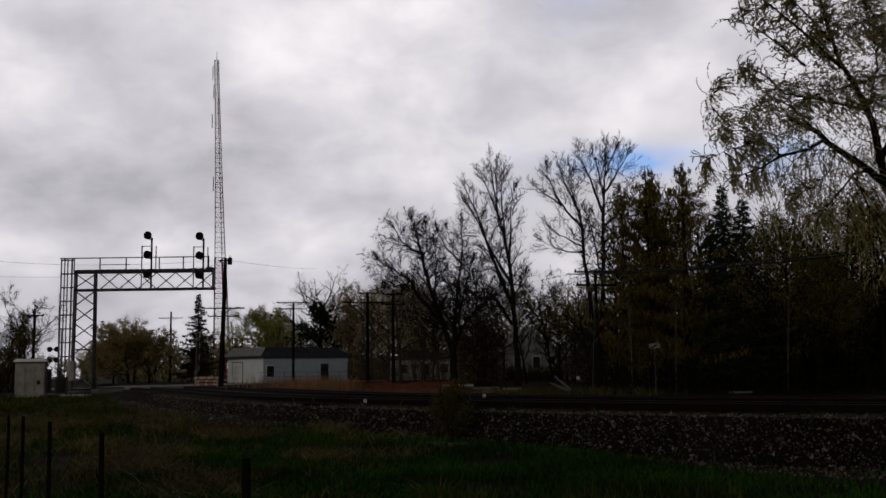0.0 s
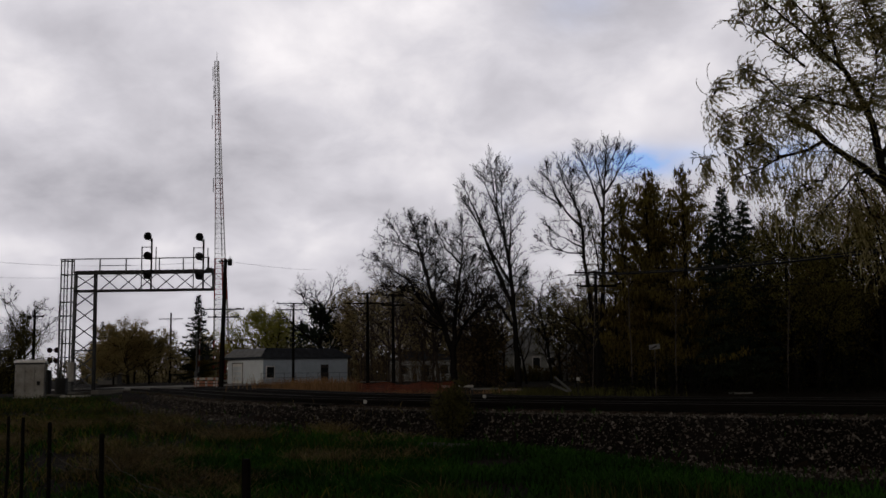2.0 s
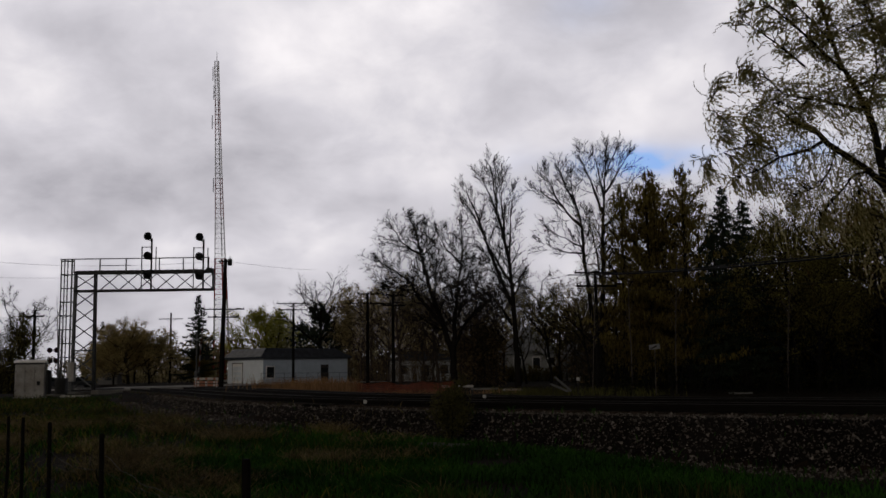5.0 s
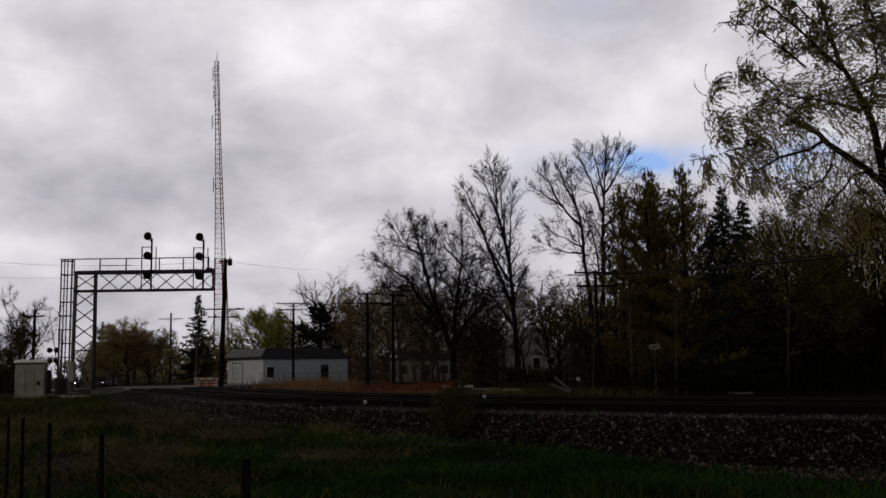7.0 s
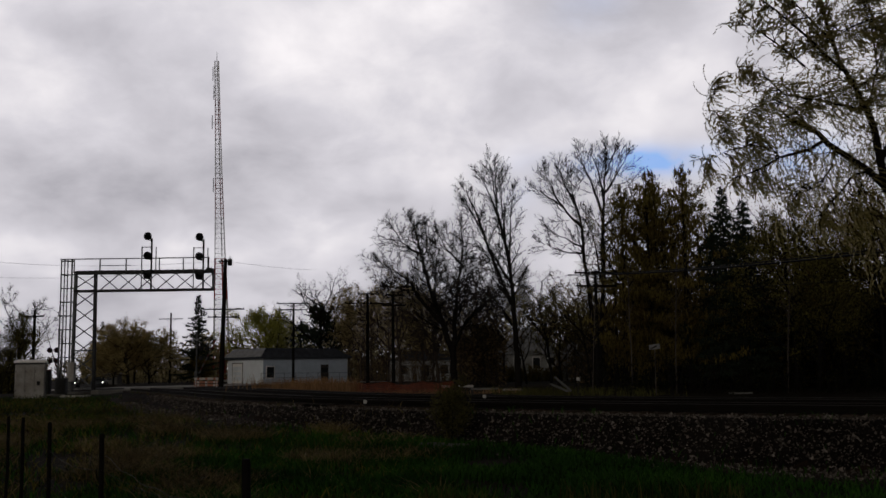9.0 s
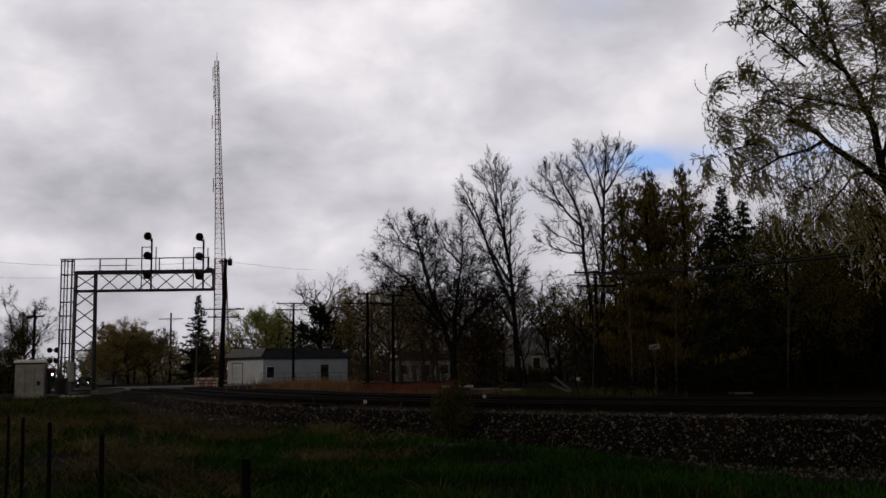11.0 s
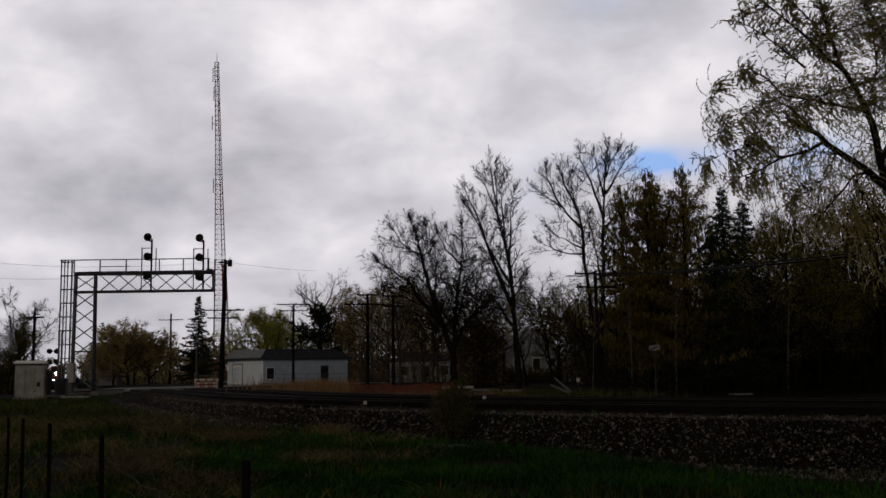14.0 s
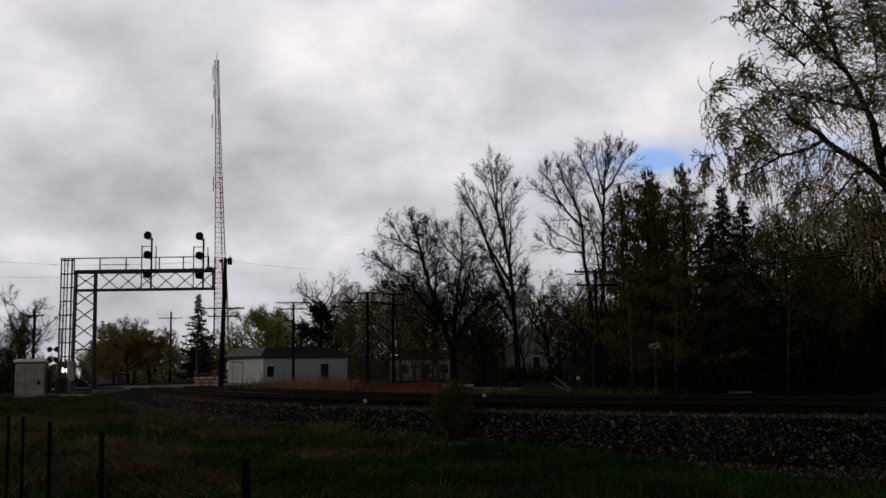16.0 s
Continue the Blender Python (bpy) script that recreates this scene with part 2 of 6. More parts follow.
# ---- cloud bank ----
def cloud_bank():
    """A far shell of cloud ahead of the viewer, which drifts slowly with the wind."""
    g = Geo()
    rad = 3000.0
    na, ne = 48, 24
    for j in range(ne + 1):
        el = radians(-3 + 33 * j / ne)
        for i in range(na + 1):
            az = radians(-45 + 90 * i / na)
            g.v.append((math.sin(az) * math.cos(el) * rad, math.cos(az) * math.cos(el) * rad, math.sin(el) * rad))
    for j in range(ne):
        for i in range(na):
            a = j * (na + 1) + i
            g.f.append((a, a + na + 1, a + na + 2, a + 1))
    m = bpy.data.materials.new("drifting_overcast")
    m.use_nodes = True
    nt = m.node_tree
    nt.nodes.clear()
    N, L = nt.nodes.new, nt.links.new
    co = N("ShaderNodeTexCoord")
    nrm = N("ShaderNodeVectorMath")
    nrm.operation = "NORMALIZE"
    L(co.outputs["Object"], nrm.inputs[0])
    sep = N("ShaderNodeSeparateXYZ")
    L(nrm.outputs[0], sep.inputs[0])

    def math_node(op, a, b=None):
        n = N("ShaderNodeMath")
        n.operation = op
        for k, x in enumerate((a, b)):
            if x is None:
                continue
            if isinstance(x, (int, float)):
                n.inputs[k].default_value = x
            else:
                L(x, n.inputs[k])
        return n.outputs[0]

    # the flat underside of the layer: directions are spread as on a ceiling
    den = math_node("ADD", math_node("MAXIMUM", sep.outputs[2], 0.0), 0.75)
    px, py = math_node("DIVIDE", sep.outputs[0], den), math_node("DIVIDE", sep.outputs[1], den)
    comb = N("ShaderNodeCombineXYZ")
    L(px, comb.inputs[0])
    L(py, comb.inputs[1])
    big = N("ShaderNodeTexNoise")
    big.inputs["Scale"].default_value, big.inputs["Detail"].default_value, big.inputs["Roughness"].default_value = 4.6, 6, 0.5
    big.inputs["Distortion"].default_value = 0.2
    L(comb.outputs[0], big.inputs["Vector"])
    fine = N("ShaderNodeTexNoise")
    fine.inputs["Scale"].default_value, fine.inputs["Detail"].default_value, fine.inputs["Roughness"].default_value = 8.0, 8, 0.55
    fine.inputs["Distortion"].default_value = 0.25
    # wisps lie flatter, drawn out towards the horizon
    low = math_node("ADD", math_node("MAXIMUM", sep.outputs[2], 0.0), 0.45)
    flat = N("ShaderNodeCombineXYZ")
    L(math_node("DIVIDE", sep.outputs[0], low), flat.inputs[0])
    L(math_node("DIVIDE", sep.outputs[1], low), flat.inputs[1])
    L(flat.outputs[0], fine.inputs["Vector"])
    tone = math_node("ADD", math_node("MULTIPLY", big.outputs["Fac"], 0.6), math_node("MULTIPLY", fine.outputs["Fac"], 0.4))

    def swell(az, el, ra, re, amount):
        """A broad thick (dark) or thin (bright) part of the layer, in degrees."""
        a = math_node("ARCTAN2", sep.outputs[0], sep.outputs[1])
        da = math_node("DIVIDE", math_node("SUBTRACT", a, radians(az)), radians(ra))
        de = math_node("DIVIDE", math_node("SUBTRACT", math_node("ARCSINE", sep.outputs[2]), radians(el)), radians(re))
        rr = math_node("ADD", math_node("MULTIPLY", da, da), math_node("MULTIPLY", de, de))
        return math_node("MULTIPLY", math_node("POWER", 2.718, math_node("MULTIPLY", rr, -1.0)), amount)

    for args in SWELLS:
        tone = math_node("ADD", tone, swell(*args))
    ramp = N("ShaderNodeValToRGB")
    e = ramp.color_ramp.elements
    e[0].position, e[0].color = 0.2, (0.25, 0.243, 0.272, 1)
    e[1].position, e[1].color = 0.67, (0.71, 0.68, 0.697, 1)
    mid = e.new(0.49)
    mid.color = (0.5, 0.484, 0.521, 1)
    L(tone, ramp.inputs[0])
    # a gap low over the wood where blue shows
    gap = None
    for args in GAPS:
        one = swell(*args)
        gap = one if gap is None else math_node("ADD", gap, one)
    gap = math_node("MULTIPLY", gap, math_node("MAXIMUM", math_node("SUBTRACT", math_node("MULTIPLY", fine.outputs["Fac"], 4.0), 1.25), 0.0))
    lim = math_node("MINIMUM", gap, 0.85)
    mix = N("ShaderNodeMix")
    mix.data_type = "RGBA"
    L(lim, mix.inputs[0])
    L(ramp.outputs[0], mix.inputs[6])
    mix.inputs[7].default_value = (0.17, 0.33, 0.66, 1)
    em = N("ShaderNodeEmission")
    L(mix.outputs[2], em.inputs[0])
    em.inputs[1].default_value = SKY_GLOW
    out = N("ShaderNodeOutputMaterial")
    L(em.outputs[0], out.inputs[0])
    ob = part("backdrop_sky", g, m, smooth=True)
    return tagged(ob, "grey and white broken overcast sky with a blue gap", "sky", "", "structure")


SKY_GLOW = 3.1
SWELLS = [(-2, 17.5, 5.5, 3.6, 0.11), (3.2, 14.4, 3.0, 1.8, -0.06), (8.8, 20.2, 5, 1.6, -0.08), (11.5, 15, 4, 2.4, 0.06), (6, 14, 1.2, 0.8, 0.05),
          (-21, 10.2, 7, 1.8, -0.11), (-7, 10.3, 5, 1.4, -0.07), (-4, 7.7, 2, 0.9, 0.07), (-22.5, 14.6, 4, 1.8, 0.06), (-20, 18.6, 8, 1.8, -0.05),
          (-9.7, 17, 2, 2, 0.04), (-12.5, 12.8, 6, 1.8, -0.08), (-18, 7.0, 8, 1.0, 0.05), (-12, 3.4, 13, 2.2, -0.08), (1, 8.5, 6, 1.6, -0.03), (-17, 8.6, 12, 2.6, -0.06)]
GAPS = [(11.6, 11.6, 3.4, 0.75, 1.1), (19.8, 11.2, 2.0, 1.0, 1.0), (8.5, 20, 2.2, 1.2, 0.15), (4.5, 10.5, 1.6, 1.6, 0.15)]
cloud = cloud_bank()

# ---- the line of the railway ----
RAIL_GAP, TRACKS = 1.5, 4.2
STEP = 0.5


def alignment():
    """Plan of the near rail: a curve of 56 degrees that eases into a straight at 22.7 degrees; also its heading."""
    xs, ys, hs = [8.46], [21.0], [radians(56)]
    back_x, back_y, back_h = [], [], []
    x, y = 8.46, 21.0
    for i in range(1, 80):
        h = radians(56 + min(i * STEP, 12) * 0.9)
        x, y = x + math.sin(h) * STEP, y - math.cos(h) * STEP
        back_x.append(x), back_y.append(y), back_h.append(h)
    x, y = 8.46, 21.0
    for i in range(1, 1220):
        s = i * STEP
        h = radians(56 + (22.7 - 56) * min(s / 30.0, 1.0))
        x, y = x - math.sin(h) * STEP, y + math.cos(h) * STEP
        xs.append(x), ys.append(y), hs.append(h)
    return np.array([back_x[::-1] + xs, back_y[::-1] + ys, back_h[::-1] + hs]).T


LINE = alignment()
S0 = 79


def lerp(v, pairs):
    return np.interp(v, [p[0] for p in pairs], [p[1] for p in pairs])


def rail_z(y):
    """Height of the rail heads: level here, falling away beyond the crossing."""
    return lerp(y, [(0, 1.15), (21, 1.15), (56, 1.2), (75, 1.15), (110, 0.85), (190, 0.3), (400, 0.0)])


def at_line(i, d, dz=0.0):
    """The place d metres beyond the near rail (away from the viewer) at step i of the line."""
    x, y, h = LINE[i]
    return (x + math.cos(h) * d, y + math.sin(h) * d, float(rail_z(y)) + dz)


def side_of_line(xy):
    """Signed distance of points from the near rail, and the nearest row of the line."""
    ln = LINE[::2]
    dist, idx = np.empty(len(xy)), np.empty(len(xy), int)
    for a in range(0, len(xy), 4000):
        dd = (xy[a:a + 4000, None, 0] - ln[None, :, 0]) ** 2 + (xy[a:a + 4000, None, 1] - ln[None, :, 1]) ** 2
        k = dd.argmin(1)
        idx[a:a + 4000] = k
        p = ln[k]
        dist[a:a + 4000] = (xy[a:a + 4000, 0] - p[:, 0]) * np.cos(p[:, 2]) + (xy[a:a + 4000, 1] - p[:, 1]) * np.sin(p[:, 2])
        far = np.sqrt(dd.min(1))
        sgn = np.sign(dist[a:a + 4000])
        dist[a:a + 4000] = np.where(far > np.abs(dist[a:a + 4000]) + 2, sgn * far, dist[a:a + 4000])
    return dist, ln[idx]


def ground_z(xy):
    """Heights of the one ground sheet: field, ditch side, ballast bed and the land beyond."""
    xy = np.asarray(xy, float)
    d, near = side_of_line(xy)
    y = xy[:, 1]
    here = lerp(y, [(0, 0.0), (15, 0.0), (21, 0.1), (27, 0.3), (33, 0.55), (65, 0.68), (72, 0.82), (110, 0.55), (200, -0.1), (400, -0.3)])
    there = lerp(y, [(0, 0.5), (65, 0.55), (95, 0.6), (122, 1.0), (180, 1.0), (300, 0.6), (800, 0.0)])
    g = np.where(d < 3, here, there)
    top = rail_z(near[:, 1]) - 0.24
    over = np.where(d < 0, -d - 1.15, d - (RAIL_GAP + TRACKS + 1.15))
    bed = top - np.maximum(over, 0) / 1.45
    return np.maximum(g, bed), d, bed > g


def is_litter(x, d):
    """The bare brown foot of the slope, where no grass grows."""
    return d > -np.interp(x, [-25, -18, -9.4, -6.4, -5, -3.7, 2.4, 6.0], [2.5, 3.0, 3.65, 3.65, 2.7, 1.9, 2.1, 5.1])


def z_at(x, y):
    return float(ground_z([(x, y)])[0][0])


def ground():
    xs = np.concatenate([-np.geomspace(1600, 62, 26), np.arange(-60, -16, 0.8), np.arange(-16, 14, 0.3), np.arange(14, 40, 1.2), np.geomspace(42, 1600, 26)])
    ys = np.concatenate([-np.geomspace(600, 4, 12), np.arange(0, 12, 1.0), np.arange(12, 42, 0.3), np.arange(42, 140, 0.9), np.geomspace(142, 3200, 34)])
    gx, gy = np.meshgrid(xs, ys)
    xy = np.stack([gx.ravel(), gy.ravel()], 1)
    z, d, on_bed = ground_z(xy)
    rough = np.array([noise.noise((x * 0.5, y * 0.5, 0)) * 0.05 + noise.noise((x * 2.1, y * 2.1, 3)) * 0.025 for x, y in xy])
    z = z + np.where(on_bed, rough * 0.4, rough * 1.3)
    nx, ny = len(xs), len(ys)
    me = bpy.data.meshes.new("ground")
    ii = np.arange((ny - 1) * nx).reshape(ny - 1, nx)[:, :-1].ravel()
    faces = np.stack([ii, ii + 1, ii + nx + 1, ii + nx], 1)
    me.from_pydata([tuple(p) for p in np.stack([xy[:, 0], xy[:, 1], z], 1).tolist()], [], faces.tolist())
    me.polygons.foreach_set("use_smooth", [True] * len(me.polygons))
    # soil and bed darkened: tree shade and gaps between blades put into the colour
    me.materials.append(material("shade_dark_turf_and_soil", (0.016, 0.015, 0.008), 0.95, 0, 0.35, 0.35, 9, 0.6, tint=(0.019, 0.012, 0.008), spec=0.03))
    me.materials.append(material("shade_dark_ballast_bed", (0.02, 0.0162, 0.0145), 0.95, 0, 0.5, 0.6, 14, 1.0, tint=(0.009, 0.0072, 0.0064), spec=0.02))
    bed = on_bed[faces].sum(1) >= 3
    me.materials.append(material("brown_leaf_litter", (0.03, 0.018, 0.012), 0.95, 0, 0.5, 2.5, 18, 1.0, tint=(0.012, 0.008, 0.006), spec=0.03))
    litter = is_litter(xy[:, 0], d) & (xy[:, 1] < 60) & (d < 0)
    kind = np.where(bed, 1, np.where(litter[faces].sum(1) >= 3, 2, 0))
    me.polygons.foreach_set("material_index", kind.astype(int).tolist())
    tagged(new("ground", me), "rough spring turf rising to a grey ballast railway bed", "ground", "", "structure")


ground()


# ---- track ----
def sweep(g, idx, d, outline):
    """Runs an outline (across, up) along the line d metres from the near rail."""
    n, base = len(outline), len(g.v)
    for i in idx:
        x, y, h = LINE[i]
        ca, sa = math.cos(h), math.sin(h)
        z = float(rail_z(y))
        for a, u in outline:
            g.v.append((x + ca * (d + a), y + sa * (d + a), z + u))
    for j in range(len(idx) - 1):
        for k in range(n):
            q, r = base + j * n, base + (j + 1) * n
            g.f.append((q + k, r + k, r + (k + 1) % n, q + (k + 1) % n))


RAIL_WEB = [(-0.075, -0.178), (0.075, -0.178), (0.072, -0.162), (0.012, -0.145), (0.011, -0.045), (0.034, -0.035), (0.034, -0.006), (-0.034, -0.006),
            (-0.034, -0.035), (-0.011, -0.045), (-0.012, -0.145), (-0.072, -0.162)]
RAIL_TOP = [(-0.033, -0.012), (0.033, -0.012), (0.035, -0.004), (0.022, 0.002), (-0.022, 0.002), (-0.035, -0.004)]
ALONG = list(range(0, 400, 2)) + list(range(400, len(LINE), 20))


def track(offset, label):
    tr = thing("railway_track", Matrix(), label, "railway track", "two parallel tracks", "structure")
    for d in (offset, offset + RAIL_GAP):
        g = Geo()
        sweep(g, ALONG, d, RAIL_WEB)
        rail = part("rail", g, M_RAIL, tr, "rust-brown steel rail")
        g = Geo()
        sweep(g, ALONG, d, RAIL_TOP)
        part("rail_head", g, M_RAILHEAD, rail, "polished rail head")
    me = bpy.data.meshes.new("tie")
    g = Geo().box((0, 0, 0), (2.6, 0.23, 0.18), bev=0.015)
    me.from_pydata(g.v, [], g.f)
    me.materials.append(M_TIE)
    rng = random.Random(7 + int(offset))
    s = 24.0
    count = 0
    rest = Geo()
    while s < 330:
        i = int(s / STEP)
        x, y, h = LINE[i]
        p = at_line(i, offset + RAIL_GAP / 2 + rng.uniform(-0.05, 0.05), -0.262 + rng.uniform(-0.012, 0.008))
        f = s / STEP - i
        p = (p[0] - math.sin(h) * f * STEP, p[1] + math.cos(h) * f * STEP, p[2])
        if count < 150:
            tie = new("tie", me)
            tie.parent = tr
            tie.matrix_local = Matrix.Translation(p) @ Matrix.Rotation(h + rng.uniform(-0.02, 0.02), 4, "Z")
        else:
            rest.box(p, (2.6, 0.23, 0.18), h)
        count += 1
        s += 0.58 + rng.uniform(-0.03, 0.03)
    far = part("tie", rest, M_TIE, tr)
    tagged(far, kind="stuff")
    return tr


track(0.0, "nearer railway track of rusty rails on wooden ties in ballast")
track(TRACKS, "farther railway track of rusty rails on wooden ties in ballast")


def ballast():
    """Loose crushed stones on the shoulder and between the ties."""
    rng = np.random.RandomState(4)
    shape = np.array([(1, 0, -0.25), (0, 1, -0.25), (-1, 0, -0.25), (0, -1, -0.25), (0, 0, 1)], float)
    tris = np.array([(0, 1, 4), (1, 2, 4), (2, 3, 4), (3, 0, 4), (2, 1, 0), (3, 2, 0)])
    n = 66000
    s = 26 + 54 * rng.rand(n) ** 1.5
    d = np.where(rng.rand(n) < 0.86, rng.uniform(-3.9, 0.2, n), rng.uniform(0.4, 7.6, n))
    i = (s / STEP).astype(int)
    h = LINE[i, 2]
    x, y = LINE[i, 0] + np.cos(h) * d - np.sin(h) * (s - i * STEP), LINE[i, 1] + np.sin(h) * d + np.cos(h) * (s - i * STEP)
    z, dd, bed = ground_z(np.stack([x, y], 1))
    keep = bed | (rng.rand(n) < 0.15) | (is_litter(x, d) & (d < 0) & (rng.rand(n) < 0.4))
    x, y, z = x[keep], y[keep], z[keep]
    n = len(x)
    size = rng.lognormal(math.log(0.022), 0.42, n).clip(0.012, 0.055)
    c = shape[None] * (1 + rng.uniform(-0.45, 0.3, (n, 5, 1))) * size[:, None, None] * rng.uniform(0.5, 1.35, (n, 1, 3))
    c = c + rng.uniform(-0.3, 0.3, (n, 5, 3)) * size[:, None, None]
    for ax, lim in ((0, 0.8), (2, 3.14), (1, 0.6)):
        a = rng.uniform(-lim, lim, n)[:, None]
        p, q = c[:, :, (ax + 1) % 3].copy(), c[:, :, (ax + 2) % 3].copy()
        c[:, :, (ax + 1) % 3], c[:, :, (ax + 2) % 3] = p * np.cos(a) - q * np.sin(a), p * np.sin(a) + q * np.cos(a)
    c = c + np.stack([x, y, z + size * 0.45], 1)[:, None, :]
    g = Geo()
    g.v = c.reshape(-1, 3).tolist()
    g.f = (tris[None] + (np.arange(n) * 5)[:, None, None]).reshape(-1, 3).tolist()
    setting("ballast_stones", g, M_STONE, "loose grey-brown crushed stone along the track", "ballast", "stuff")


ballast()


# ---- trees ----
swaying = []


def grow(rng, out, p, d, length, r, level, spec):
    """One branch and, from it, its own: out gets (points, radii, level)."""
    nseg = 6 if level == 0 else (5 if level == 1 else (3 if level < 4 else 2))
    pts, rad = [p], [r]
    q = p.copy()
    end = 0.35 if level < spec["levels"] else 0.4
    for i in range(nseg):
        d = d + Vector((rng.uniform(-1, 1), rng.uniform(-1, 1), rng.uniform(-1, 1))) * spec["wander"] * (0.5 if level == 0 else (1 if level < 3 else 0.7))
        d = d + Vector((0, 0, spec["rise"][min(level, len(spec["rise"]) - 1)]))
        d.normalize()
        q = q + d * (length / nseg)
        pts.append(q.copy())
        rad.append(r * (1 - (1 - end) * (i + 1) / nseg))
    out.append((pts, rad, level))
    if level >= spec["levels"]:
        return
    n = spec["kids"][level]
    turn = rng.uniform(0, 6.28)
    for k in range(n):
        t0 = spec["from"][min(level, len(spec["from"]) - 1)]
        t = t0 + (1 - t0) * (k + rng.uniform(0.2, 0.9)) / n
        j = min(int(t * nseg), nseg - 1)
        base = pts[j].lerp(pts[j + 1], t * nseg - j)
        dirn = (pts[j + 1] - pts[j]).normalized()
        a = dirn.cross(Vector((0, 0, 1)))
        if a.length < 0.1:
            a = Vector((1, 0, 0))
        a.normalize()
        turn += 2.4 + rng.uniform(-0.5, 0.5)
        side = Matrix.Rotation(turn, 3, dirn) @ a
        ang = radians(spec["angle"][min(level, len(spec["angle"]) - 1)] + rng.uniform(-12, 12))
        nd = dirn * math.cos(ang) + side * math.sin(ang)
        ln = length * spec["ratio"][min(level, len(spec["ratio"]) - 1)] * (1.15 - 0.55 * t) * rng.uniform(0.75, 1.2)
        grow(rng, out, base, nd, ln, max(r * (1 - 0.6 * t) * 0.68, spec["thin"]), level + 1, spec)


SPREADING_LOW = {"levels": 4, "kids": [11, 7, 6, 5, 3], "angle": [54, 46, 42, 42], "ratio": [0.72, 0.52, 0.5, 0.5], "rise": [0.02, 0.06, 0.035, 0.02], "from": [0.3, 0.25, 0.2],
             "wander": 0.16, "thin": 0.017}
ROUND = {"levels": 3, "kids": [12, 7, 6], "angle": [58, 48, 42], "ratio": [0.6, 0.5, 0.5], "rise": [0.0, 0.08, 0.05], "from": [0.2, 0.2, 0.15], "wander": 0.15, "thin": 0.014}
DOME = {"levels": 3, "kids": [14, 8, 7], "angle": [66, 50, 44], "ratio": [0.95, 0.55, 0.5], "rise": [0.0, 0.12, 0.06], "from": [0.15, 0.2, 0.15], "wander": 0.15, "thin": 0.016}
SLIM = {"levels": 2, "kids": [9, 3], "angle": [38, 35], "ratio": [0.16, 0.5], "rise": [0.02, 0.05], "from": [0.45, 0.3], "wander": 0.06, "thin": 0.008}
SHRUB = {"levels": 2, "kids": [16, 10], "angle": [48, 42], "ratio": [0.75, 0.5], "rise": [0.05, 0.05], "from": [0.05, 0.2], "wander": 0.14, "thin": 0.008}


def rand_vec(rng):
    return Vector((rng.gauss(0, 1), rng.gauss(0, 1), rng.gauss(0, 1))).normalized()


def tree(at, height, spec, seed, label, bark, leaves=None, per_twig=0, leaf=0.14, lean=(0, 0), trunk_share=0.5, girth=0.02, group="", category="tree", droop=0.0, spread=0.35, name="tree"):
    rng = random.Random(seed)
    out = []
    base = Vector((at[0], at[1], z_at(at[0], at[1]) - 0.1))
    grow(rng, out, Vector((0, 0, 0)), Vector((lean[0], lean[1], 1)).normalized(), height * trunk_share, height * girth, 0, spec)
    # the whole is brought to its height
    top = max(p.z for pts, _, _ in out for p in pts)
    k = height / top
    t = thing(name, Matrix.Translation(base), label, category, group)
    wood, twigs, foliage = Geo(), Geo(), Geo()
    for pts, rad, level in out:
        if level >= min(spec["levels"], 4) and level > 1:
            # the finest twigs are straight
            pts, rad = [pts[0], pts[-1]], [rad[0], rad[-1]]
        (wood if level < 2 else twigs).tube([p * k for p in pts], rad, 7 if level == 0 else (5 if level == 1 else 3), cap=level < 1)
    part("trunk", wood, bark, t, smooth=True)
    crown = part("crown", twigs, bark, t)
    swaying.append((crown, rng.uniform(0.2, 0.45), rng.uniform(0, 6.28)))
    if leaves and per_twig:
        for pts, rad, level in out:
            if level < spec["levels"] - 1:
                continue
            for _ in range(per_twig):
                a = rng.random()
                j = min(int(a * (len(pts) - 1)), len(pts) - 2)
                p = (pts[j].lerp(pts[j + 1], rng.random())) * k + rand_vec(rng) * spread * rng.random()
                u = (rand_vec(rng) + Vector((0, 0, -droop))).normalized() * leaf * rng.uniform(0.6, 1.5)
                w = u.cross(rand_vec(rng)).normalized() * leaf * rng.uniform(0.35, 0.8)
                foliage.leaf(p, u, w)
        part("foliage", foliage, leaves, crown)
    return t


